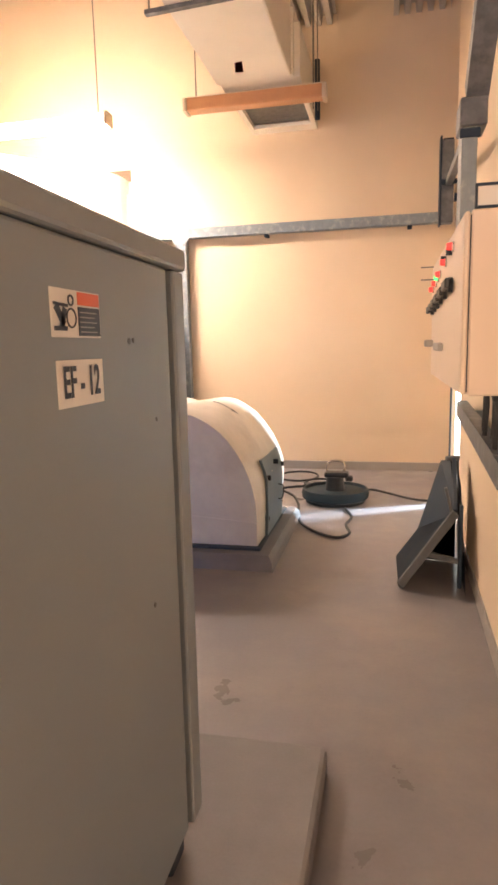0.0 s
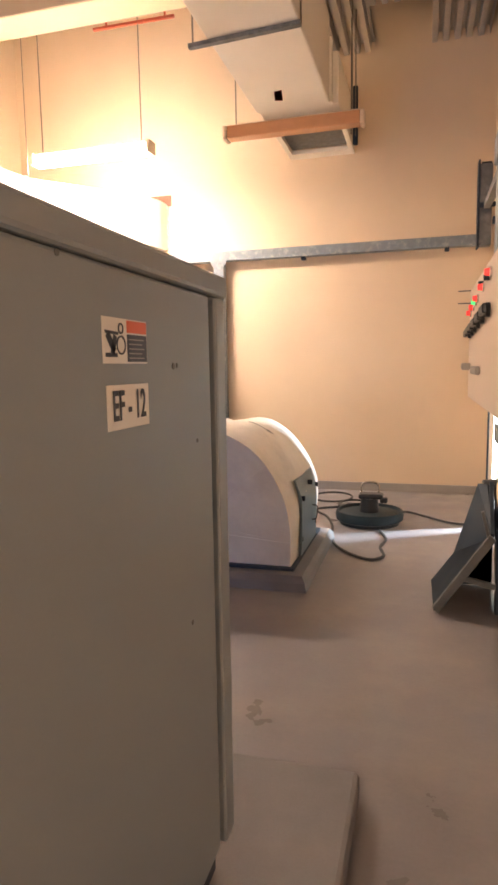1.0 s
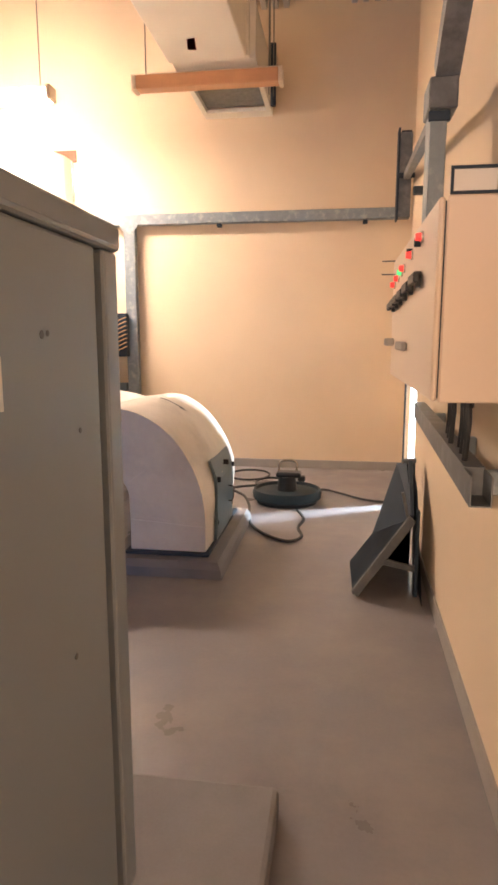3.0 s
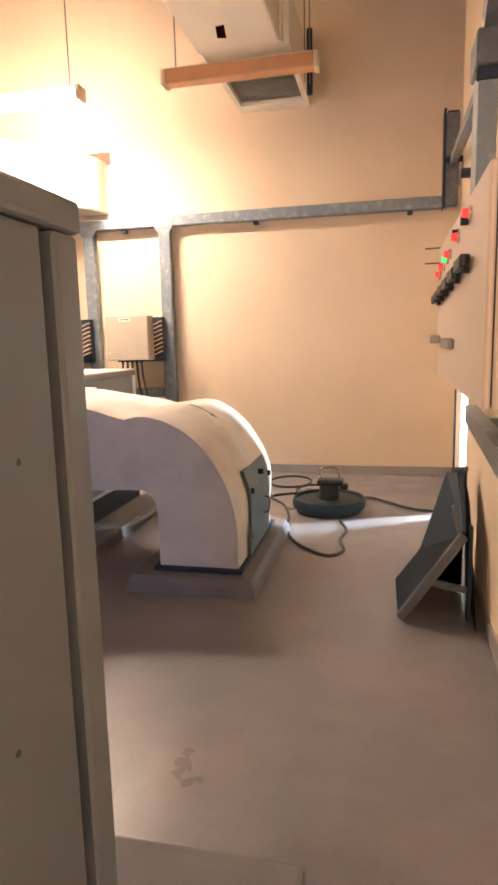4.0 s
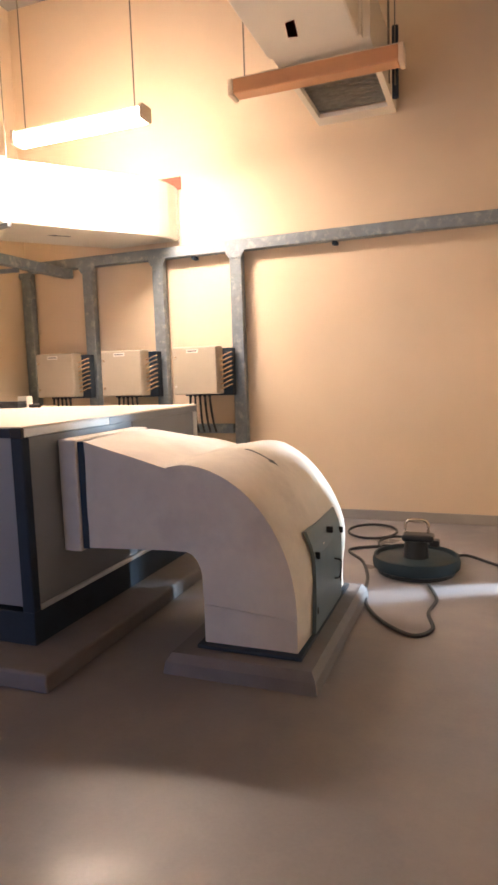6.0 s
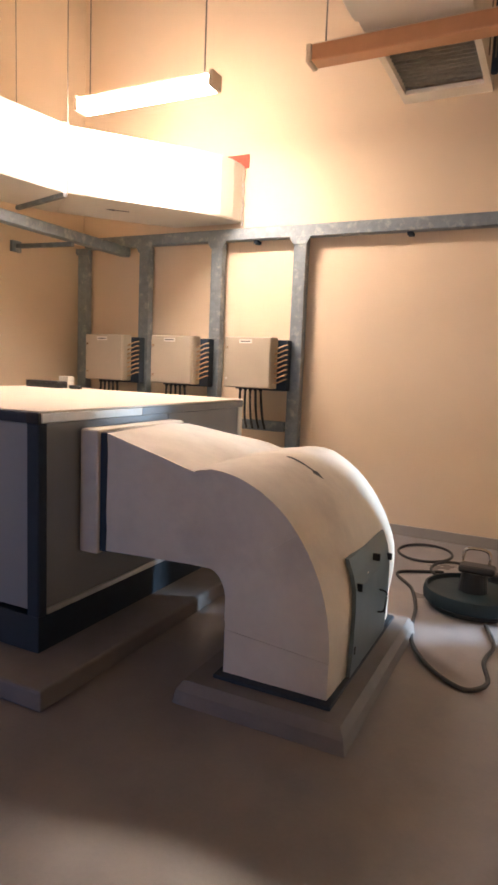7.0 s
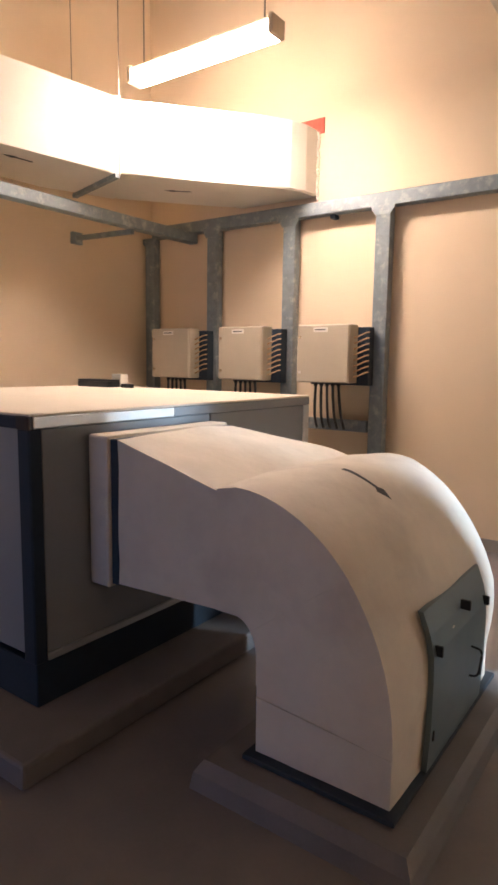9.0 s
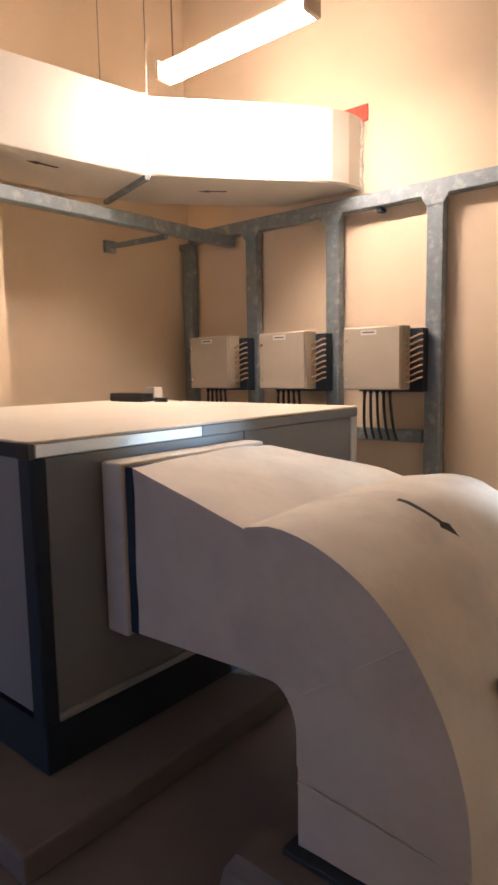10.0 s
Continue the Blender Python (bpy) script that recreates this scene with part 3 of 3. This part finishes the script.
taper = [(-1.49 + 0.512 * t, 1.172 - 0.14 * t, -1.49 + 0.512 * t, 0.58 + 0.02 * t, YN + 0.004, 5.66 + (YF - 0.01 - 5.66) * min(1, t * 1.35)) for t in [i / 9 for i in range(10)]]
part("taper", at(eb, loft(taper, lumps=0.014)), CANVAS, elbow, smooth=True)
bend = [(-0.985, 1.042, -0.985, 0.60, YN, YF)]
for k in range(0, 19):
    d = 90 - 5 * k
    ux, uz = arc_point(d)
    a = radians(d)
    bend.append((ux, uz, -0.90 + 0.095 * math.cos(a), 0.46 + 0.14 * math.sin(a), YN, YF))
bend.append((-0.30, 0.285, -0.805, 0.37, YN, YF))
part("bend", at(eb, loft(bend, lumps=0.012, degs=[90] + [90 - 5 * k for k in range(19)] + [0])), CANVAS, elbow, smooth=True)
leg = [(-0.303, 0.284 - 0.16 * t, -0.803, 0.369 - 0.245 * t, YN + 0.003, YF - 0.003) for t in (0, 0.35, 0.7, 1.0)]
part("drop_leg", at(eb, loft(leg, lumps=0.008)), CANVAS, elbow, smooth=True)
ux, uz = arc_point(44)
a = radians(44)
lx, lz = -0.90 + 0.095 * math.cos(a), 0.46 + 0.14 * math.sin(a)
n = Vector((ux - lx, 0, uz - lz)).normalized() * 0.006
part("seam", at(eb, tube([Vector((lx, YN - 0.001, lz)), Vector((ux, YN - 0.001, uz)) + n * 0.5], 0.002, n=6)), CANVAS, elbow)
part("seam", at(eb, bar((-0.80, YN - 0.002, 0.325), (-0.302, YN - 0.002, 0.285), 0.006, 0.01)), CANVAS, elbow)
part("floor_flange", at(eb, box(-0.835, -0.272, YN - 0.036, YF + 0.045, 0.102, 0.122, 0.003)), SEAL, elbow, "dark floor flange")
# printed arrow that follows the curved top
b = bmesh.new()
rows = []
for k in range(17):
    u = k / 16
    w = 0.011 if u < 0.70 else 0.034 * (1 - u) / 0.30 + 0.0005
    rows.append([b.verts.new(on_bend(73 - 16.5 * u, 5.295 + 0.045 * u + s_ * w, 0.034)) for s_ in (-1, 1)])
for p, q in zip(rows, rows[1:]):
    b.faces.new((p[0], q[0], q[1], p[1]))
bmesh.ops.solidify(b, geom=b.faces[:], thickness=0.004)
part("arrow", at(eb, b), LABEL_DARK, elbow, "dark flow arrow")

# access hatch that follows the bend
b = bmesh.new()
rows = [(-0.272, 0.13), (-0.264, 0.30)] + [on_bend(d, 5.40, 0.020)[::2] for d in (12, 17, 22, 28)]
lo = [[b.verts.new(c) for c in ((x - 0.02, 5.14, z), (x, 5.14, z), (x, 5.76, z), (x - 0.02, 5.76, z))] for x, z in rows]
for p, q in zip(lo, lo[1:]):
    for i in range(4):
        b.faces.new((p[i], p[(i + 1) % 4], q[(i + 1) % 4], q[i]))
b.faces.new(lo[0]), b.faces.new(lo[-1])
hatch = part("hatch", at(eb, b), HATCH, elbow, "grey steel access hatch")
for y, z in ((5.17, 0.55), (5.17, 0.25), (5.73, 0.55), (5.73, 0.25), (5.45, 0.62)):
    part("clamp", at(eb, box(-0.296 + 0.05 * max(0, z - 0.3), -0.262 + 0.06 * max(0, z - 0.3), y - 0.006, y + 0.006, z - 0.018, z + 0.018, 0.002)), BLACK, hatch)
part("hatch_handle", at(eb, tube(smooth_path([(-0.272, 5.56, 0.30), (-0.235, 5.56, 0.31), (-0.225, 5.56, 0.36), (-0.225, 5.56, 0.41), (-0.262, 5.56, 0.42)], 4), 0.0045)), BLACK, hatch)

# chamfered concrete kerb round the elbow's foot
b = bmesh.new()
lo = [b.verts.new(c) for c in ((-0.975, 4.745, 0.0), (-0.165, 4.745, 0.0), (-0.165, 6.11, 0.0), (-0.975, 6.11, 0.0))]
mid = [b.verts.new(c) for c in ((-0.965, 4.755, 0.06), (-0.175, 4.755, 0.06), (-0.175, 6.10, 0.06), (-0.965, 6.10, 0.06))]
hi = [b.verts.new(c) for c in ((-0.94, 4.785, 0.101), (-0.20, 4.785, 0.101), (-0.20, 6.07, 0.101), (-0.94, 6.07, 0.101))]
b.faces.new(lo)
b.faces.new(hi)
for i in range(4):
    j = (i + 1) % 4
    b.faces.new((lo[i], lo[j], mid[j], mid[i]))
    b.faces.new((mid[i], mid[j], hi[j], hi[i]))
structure("plinth_elbow", b, CONCRETE, "chamfered grey concrete kerb round the duct foot", "plinth")

# ---- grey fan cabinet on its pad ----
b = box(-1.2, 0.375, 0.6, 2.857, 0.0, 0.10, 0.018, None, 2)
structure("plinth_cabinet", b, CONCRETE, "grey concrete housekeeping pad with worn edges", "plinth")
cb = (-0.28, 1.80, 0.10)
cab = thing("fan_cabinet", cb, "tall grey steel fan cabinet with a plain door", "cabinet")
FX = 0.068
for x in (-1.0, -0.02):
    for y in (1.452, 2.275):
        part("isolator_leg", at(cb, box(x - 0.05, x + 0.05, y - 0.05, y + 0.05, 0.101, 0.172, 0.006)), SEAL, cab, "dark isolator leg")
part("skid", at(cb, box(-1.08, FX - 0.06, 1.389, 2.338, 0.173, 0.212, 0.003)), SEAL, cab, "dark base skid")
# Body and lid reach further back, unseen, to block light from behind.
part("body", at(cb, box(-1.12, FX - 0.045, 1.357, 2.362, 0.212, 1.665, 0.006)), CABINET, cab)
part("door", at(cb, box(FX - 0.04, FX, 1.404, 2.264, 0.227, 1.667, 0.008, None, 2)), CABINET, cab)
part("door_seal", at(cb, box(FX - 0.044, FX - 0.022, 2.266, 2.293, 0.222, 1.667, 0.002)), SEAL, cab, "dark recessed door seal")
part("corner_post", at(cb, box(FX - 0.044, FX + 0.006, 2.294, 2.368, 0.213, 1.667, 0.008, None, 2)), CAB_EDGE, cab)
part("corner_post", at(cb, box(FX - 0.044, FX + 0.002, 1.353, 1.401, 0.213, 1.667, 0.006)), SEAL, cab)
part("lid", at(cb, box(-1.14, FX + 0.012, 1.335, 2.376, 1.669, 1.722, 0.010, None, 2)), CAB_EDGE, cab)
lab = (cb[0], cb[1], cb[2] + 0.009)
sk = part("warning_label", at(lab, box(FX, FX + 0.0015, 1.738, 1.903, 1.514, 1.590)), LABEL, cab, "warning label with a hazard drawing")
part("label_band", at(lab, box(FX + 0.0016, FX + 0.0026, 1.823, 1.900, 1.567, 1.588)), LABEL_RED, sk)
part("label_text", at(lab, box(FX + 0.0016, FX + 0.0026, 1.823, 1.900, 1.517, 1.564)), LABEL_DARK, sk)
for k in range(5):
    part("print_line", at(lab, box(FX + 0.0027, FX + 0.0030, 1.828, 1.888 - 0.009 * (k % 2), 1.5225 + 0.008 * k, 1.5245 + 0.008 * k)), SKIRT, sk)
b = bmesh.new()
for p, q, w in (((1.745, 1.528), (1.785, 1.528), 0.007), ((1.745, 1.566), (1.790, 1.564), 0.005), ((1.752, 1.563), (1.776, 1.534), 0.014), ((1.780, 1.560), (1.768, 1.530), 0.012)):
    b = join(b, bar((FX + 0.0022, *p), (FX + 0.0022, *q), w, 0.0012, up=(1, 0, 0)))
for cy, cz, rad in ((1.800, 1.545, 0.015), (1.800, 1.573, 0.008)):
    b = tube([Vector((FX + 0.002, cy + rad * math.cos(a), cz + rad * math.sin(a))) for a in [2 * math.pi * k / 16 for k in range(16)]], 0.0017, b, 6, True)
part("hazard_mark", at(lab, b), LABEL_DARK, sk)
name_plate = part("name_label", at(lab, box(FX, FX + 0.0015, 1.745, 1.903, 1.402, 1.478)), LABEL, cab, "white paper name label")
txt = bpy.data.curves.new("letters", "FONT")
txt.body, txt.size, txt.align_x, txt.align_y, txt.extrude, txt.offset = "EF - 12", 0.066, "CENTER", "CENTER", 0.0004, 0.0012
ob = new("letters", txt)
ob.matrix_world = Matrix.Translation((FX + 0.003, 1.824, 1.440)) @ Matrix(((0, 0, 1, 0), (1, 0, 0, 0), (0, 1, 0, 0), (0, 0, 0, 1))) @ Matrix.Diagonal((0.68, 1.08, 1, 1))
dg = bpy.context.evaluated_depsgraph_get()
me = bpy.data.meshes.new_from_object(ob.evaluated_get(dg))
me.transform(Matrix.Translation(-Vector(lab)) @ ob.matrix_world)
bpy.data.objects.remove(ob)
me.materials.clear()
me.materials.append(LABEL_DARK)
letters = new("letters", me)
letters.parent = name_plate

for y, z, rad in ((2.03, 1.50, 0.007), (2.05, 1.502, 0.005), (1.62, 1.66, 0.006), (2.16, 1.33, 0.005), (2.10, 0.92, 0.006)):
    part("chip", at(cb, rod((FX, y, z), (FX + 0.0012, y, z), rad, n=9)), EDGE_GREY, cab, "small chip in the paint")

# ---- control panel on the wall ----
pb = (0.88, 3.5, 1.31)
pan = thing("control_panel", (pb[0] - 0.010, pb[1], pb[2]), "cream wall control panel with red pilot lamps", "control panel")
PY0, PY1 = 2.89, 4.30
part("body", at(pb, box(0.818, 1.005, PY0, PY1, 1.318, 1.873, 0.005)), PANEL_CREAM, pan)
pdoor = part("door", at(pb, box(0.797, 0.814, PY0 + 0.004, PY1 - 0.004, 1.322, 1.869, 0.005)), PANEL_CREAM, pan)
part("door_gasket", at(pb, box(0.8145, 0.8178, PY0 + 0.01, PY1 - 0.01, 1.33, 1.86)), SEAL, pan)
for y in (2.95, 4.04):
    for z in (1.35, 1.80):
        part("standoff", at(pb, box(1.006, x_right(3.5) - 0.008, y - 0.03, y + 0.03, z - 0.02, z + 0.02, 0.003)), STEEL_DARK, pan)
for k, y in enumerate((3.20, 3.48, 3.74, 3.83, 3.98, 4.16)):
    z = 1.815 - 0.07 * (y - 3.18)
    part("pilot_bezel", at(pb, rod((0.796, y, z), (0.789, y, z), 0.018, n=14)), CHROME, pdoor)
    part("pilot_lamp", at(pb, rod((0.7885, y, z), (0.772, y, z), 0.0135, n=14, r2=0.011)), GREEN_GLOW if k == 3 else RED_GLOW, pdoor)
for y in (3.265, 3.50):
    part("pilot_cap", at(pb, rod((0.796, y, 1.806), (0.776, y, 1.806), 0.014, n=12)), TEAL, pdoor, "dark unlit pilot lamp")
for k, y in enumerate((3.22, 3.44, 3.64, 3.82, 3.99, 4.15)):
    z = 1.686 - 0.04 * (y - 3.2)
    part("switch_base", at(pb, rod((0.796, y, z), (0.781, y, z), 0.026, n=12)), BLACK, pdoor)
    part("switch_lever", at(pb, box(0.763, 0.781, y - 0.082, y + 0.082, z - 0.017, z + 0.017, 0.004)), BLACK, pdoor)
part("lock_handle", at(pb, box(0.756, 0.796, 4.12, 4.22, 1.465, 1.50, 0.006)), SKIRT, pdoor)
part("lock_handle", at(pb, box(0.776, 0.796, 3.55, 3.85, 1.450, 1.485, 0.006)), SKIRT, pdoor)
b = box(0.825, 0.955, 2.90, 2.906, 1.876, 1.884)
b = box(0.825, 0.955, 2.90, 2.906, 1.94, 1.948, 0, b)
b = box(0.825, 0.833, 2.90, 2.906, 1.884, 1.94, 0, b)
b = box(0.947, 0.955, 2.90, 2.906, 1.884, 1.94, 0, b)
part("back_strut", at(pb, box(1.008, 1.052, 2.90, 2.945, 1.31, 1.885, 0.004)), STEEL_DARK, pan, "dark strut behind the panel")
part("back_strut", at(pb, box(1.022, 1.055, 4.08, 4.12, 1.30, 1.89, 0.004)), STEEL_DARK, pan)
for z in (1.862, 1.80):
    part("label_pin", at(pb, rod((0.796, 4.22, z), (0.738, 4.26, z + 0.004), 0.003, n=6)), EDGE_GREY, pdoor)
tag = part("tag_frame", at(pb, b), STEEL_DARK, pan)
part("tag_plate", at(pb, box(0.834, 0.946, 2.908, 2.912, 1.880, 1.944)), LABEL, tag)

# wall trunking
tb = (0.97, 3.7, 2.4)
tr = thing("cable_trunking", tb, "galvanised cable trunking along the wall", "cable trunking")
part("trunk_run", at(tb, box(0.855, 0.945, -1.5, 2.98, 2.99, 3.08, 0.004)), GALV_DARK, tr)
part("trunk_rise", at(tb, bar((0.90, 3.66, 2.47), (0.90, 2.97, 3.04), 0.086, 0.086)), GALV_DARK, tr)
part("trunk_elbow", at(tb, box(0.836, 0.940, 3.615, 3.785, 2.33, 2.44, 0.006)), GALV_DARK, tr)
part("trunk_drop", at(tb, box(0.846, 0.906, 3.63, 3.77, 1.88, 2.33, 0.004)), GALV, tr, "bright mottled galvanised drop")
part("drop_clamp", at(tb, box(0.838, 0.916, 3.622, 3.64, 2.29, 2.325, 0.003)), STEEL_DARK, tr)
part("trunk_slope", at(tb, bar((0.91, 3.79, 2.40), (1.055, 6.70, 2.84), 0.05, 0.05)), GALV_DARK, tr)
riser = part("trunk_riser", at(tb, box(1.0, 1.10, 6.74, 6.86, 2.52, 3.20, 0.004)), GALV_DARK, tr, "riser with a dark cap for its open top")
part("riser_lip", at(tb, box(0.983, 0.999, 6.735, 6.865, 2.50, 3.235, 0.003)), STEEL_DARK, riser)
part("riser_strap", at(tb, box(0.99, x_right(6.7) - 0.001, 6.705, 6.733, 2.83, 2.87, 0.003)), STEEL_DARK, riser)
# The riser is solid; this black plate paints the dark of its opening.
part("riser_dark_cap", at(tb, box(1.008, 1.092, 6.748, 6.852, 3.2005, 3.215, 0.002)), BLACK, riser)
for y in (0.5, 1.9):
    part("bracket", at(tb, box(0.946, x_right(y) - 0.001, y - 0.02, y + 0.02, 3.0, 3.05, 0.003)), STEEL_DARK, tr)
part("bracket", at(tb, box(1.02, x_right(5.8) - 0.001, 5.77, 5.83, 2.50, 2.55, 0.003)), STEEL_DARK, tr)

lb = (0.95, 3.6, 1.05)
low = thing("lower_trunking", (lb[0] - 0.022, lb[1], lb[2] + 0.008), "open-ended galvanised trunking below the control panel", "cable trunking", turn=-2.5)
L0, L1, LA, LB = 0.950, 1.010, 2.82, 4.90
b = box(L0, L1, LA, LB, 1.03, 1.034)
b = box(L0, L0 + 0.004, LA, LB, 1.034, 1.115, 0, b)
b = box(L1 - 0.004, L1, LA, LB, 1.034, 1.115, 0, b)
b = box(L0, L1, LA + 0.12, LB, 1.115, 1.119, 0, b)
b = box(L0 + 0.004, L1 - 0.004, 2.95, 2.96, 1.034, 1.115, 0, b)
part("channel", at(lb, b), GALV_DARK, low)
for y in (2.95, 3.6, 4.4):
    part("bracket", at(lb, box(L1 + 0.001, x_right(y) - 0.0437 * (y - 3.6) + 0.021, y - 0.02, y + 0.02, 1.04, 1.11, 0.003)), GALV, low)
for k in range(6):
    y = 3.02 + k * 0.11 + (k % 3) * 0.014
    x = 0.965 + 0.010 * (k % 3)
    part("drop_cable", at(lb, tube(smooth_path([(x, y, 1.31), (x + 0.004, y + 0.01, 1.23), (x, y + 0.02, 1.12)], 4), 0.010, n=6)), RUBBER, low)
    part("gland", at(lb, rod((x, y, 1.285), (x, y, 1.309), 0.016, n=8)), BLACK, low)

# ---- dark folded steel stand against the wall ----
sb = (0.85, 4.85, 0.0)
stand = thing("steel_stand", sb, "dark grey folded steel stand leaning at the wall", "stand")


def slab(pts, thick):
    b = bmesh.new()
    f = b.faces.new([b.verts.new(p) for p in pts])
    bmesh.ops.solidify(b, geom=[f], thickness=thick)
    return b


part("lower_plate", at(sb, slab([(0.575, 4.57, 0.006), (0.565, 5.14, 0.006), (0.736, 5.10, 0.23), (0.75, 4.59, 0.235)], 0.018)), STEEL_DARK, stand)
part("upper_plate", at(sb, slab([(0.748, 4.59, 0.232), (0.733, 5.10, 0.228), (0.897, 5.10, 0.705), (0.96, 5.04, 0.72), (0.955, 4.61, 0.475)], 0.018)), STEEL_DARK, stand)
# Added dark infill in place of the shade behind the edge bar.
part("back_panel", at(sb, slab([(0.60, 5.115, 0.004), (1.02, 5.115, 0.004), (1.02, 5.115, 0.70), (0.905, 5.115, 0.70), (0.745, 5.115, 0.23)], 0.012)), STEEL_DARK, stand)
part("edge_bar", at(sb, bar((0.585, 4.555, 0.022), (0.955, 4.585, 0.48), 0.03, 0.055, None, 0.004)), EDGE_GREY, stand, "worn grey edge bar")
part("wall_panel", at(sb, slab([(1.020, 4.46, 0.0), (1.045, 5.12, 0.0), (1.035, 5.12, 0.715), (1.010, 5.06, 0.71), (1.030, 4.93, 0.57), (1.022, 4.60, 0.20)], 0.02)), STEEL_DARK, stand)
part("wall_leg", at(sb, box(0.985, 1.008, 4.60, 4.66, 0.0, 0.52, 0.004)), STEEL_DARK, stand)
part("rung", at(sb, bar((0.765, 4.60, 0.215), (0.985, 4.63, 0.165), 0.03, 0.035, None, 0.004)), EDGE_GREY, stand)
part("brace", at(sb, bar((0.885, 4.60, 0.63), (0.930, 4.60, 0.47), 0.022, 0.02, None, 0.003)), EDGE_GREY, stand)
part("side_rib", at(sb, bar((0.955, 4.62, 0.48), (0.99, 5.06, 0.72), 0.03, 0.03, None, 0.004)), STEEL_DARK, stand)
part("top_hinge", at(sb, rod((0.93, 5.06, 0.722), (1.03, 5.09, 0.725), 0.018, n=10)), EDGE_GREY, stand)
# the stand is a little shallower than its plates' pattern and stands further along the wall
for piece in stand.children:
    piece.data.transform(Matrix.Translation((0.198, 0.05, 0)) @ Matrix.Diagonal((0.86, 1, 1, 1)) @ Matrix.Translation((-0.195, 0, 0)))

# ---- floor machine: round dark pan with motor and handle ----
mb = (0.08, 6.75, 0.0)
mach = thing("floor_scrubber", mb, "dark round floor machine with a wire handle", "floor machine")
b = bmesh.new()
prof = [(0.0, 0.03), (0.29, 0.03), (0.315, 0.045), (0.32, 0.09), (0.31, 0.125), (0.295, 0.128), (0.285, 0.10), (0.12, 0.11), (0.0, 0.115)]
rings = []
for r, z in prof:
    rings.append([b.verts.new((r * math.cos(a), r * math.sin(a), z)) for a in [2 * math.pi * k / 40 for k in range(40)]] if r else [b.verts.new((0, 0, z))])
for u, v in zip(rings, rings[1:]):
    for k in range(40):
        if len(u) == 1:
            b.faces.new((u[0], v[k], v[(k + 1) % 40]))
        elif len(v) == 1:
            b.faces.new((u[k], u[(k + 1) % 40], v[0]))
        else:
            b.faces.new((u[k], u[(k + 1) % 40], v[(k + 1) % 40], v[k]))
part("pan", b, TEAL, mach, "dark teal round pan", smooth=True)
part("brush_ring", rod((0, 0, 0.0), (0, 0, 0.032), 0.28, n=32), BLACK, mach)
part("motor", rod((0, 0, 0.10), (0, 0, 0.24), 0.095, n=24, r2=0.08), BLACK, mach)
part("motor_cap", box(-0.10, 0.13, -0.07, 0.07, 0.235, 0.285, 0.02, None, 2), BLACK, mach)
part("switch_box", box(0.10, 0.17, -0.05, 0.03, 0.20, 0.25, 0.01), BLACK, mach)
part("handle", tube(smooth_path([(-0.075, 0.03, 0.20), (-0.08, 0.03, 0.33), (-0.06, 0.03, 0.375), (0.0, 0.03, 0.385), (0.06, 0.03, 0.38), (0.085, 0.03, 0.35), (0.085, 0.03, 0.27)], 6), 0.011), CHROME, mach, "bright wire handle")

cable = thing("power_cable", (0.2, 6.2, 0.0), "loose black power cable looped on the floor", "cable")
cb2 = (0.2, 6.2, 0.0)
pts = [(-0.20, 7.35, 0.012), (-0.5, 7.15, 0.012), (-0.34, 6.85, 0.012), (-0.24, 6.5, 0.012), (-0.20, 6.2, 0.012), (-0.14, 5.92, 0.012), (0.0, 5.68, 0.012), (0.18, 5.54, 0.012), (0.28, 5.66, 0.012), (0.24, 5.9, 0.012), (0.27, 6.15, 0.012), (0.2, 6.42, 0.012)]
part("cord", at(cb2, tube(smooth_path(pts, 8), 0.012)), RUBBER, cable)
loop = [(-0.42 + 0.22 * math.cos(a), 7.8 + 0.26 * math.sin(a), 0.013) for a in [2 * math.pi * k / 28 for k in range(28)]]
part("coil", at(cb2, tube(loop, 0.011, closed=True)), RUBBER, cable)
loop = [(-0.14 + 0.15 * math.cos(a), 7.36 + 0.22 * math.sin(a), 0.034) for a in [2 * math.pi * k / 24 for k in range(24)]]
part("coil", at(cb2, tube(loop, 0.011, closed=True)), RUBBER, cable)
part("lead", at(cb2, tube(smooth_path([(0.30, 6.95, 0.05), (0.42, 7.2, 0.014), (0.6, 7.05, 0.012), (0.8, 6.86, 0.012), (1.0, 6.80, 0.012), (1.12, 6.82, 0.012)], 8), 0.011)), RUBBER, cable)

# ---- things left on the unit's top ----
tp = (-3.42, 6.5, UZ1 + 0.009)
tray = thing("black_case", tp, "flat black tool case lying on the unit", "tool case")
part("body", box(-0.20, 0.16, -0.06, 0.06, 0.0, 0.045, 0.006), BLACK, tray)
part("lid", box(-0.20, 0.16, -0.06, 0.06, 0.046, 0.058, 0.004), BLACK, tray)
carton = thing("small_carton", (-3.33, 6.62, UZ1 + 0.009), "small pale carton standing on the unit", "carton")
part("body", box(-0.05, 0.05, -0.04, 0.04, 0.0, 0.10, 0.003), LABEL, carton)
tool = thing("screwdriver", (-3.12, 6.50, UZ1 + 0.009), "black handled screwdriver lying on the unit", "tool")
part("grip", rod((-0.06, 0, 0.016), (0.05, 0.01, 0.016), 0.016, n=10), BLACK, tool)
part("blade", rod((0.05, 0.01, 0.016), (0.19, 0.02, 0.012), 0.006, n=8), CHROME, tool)
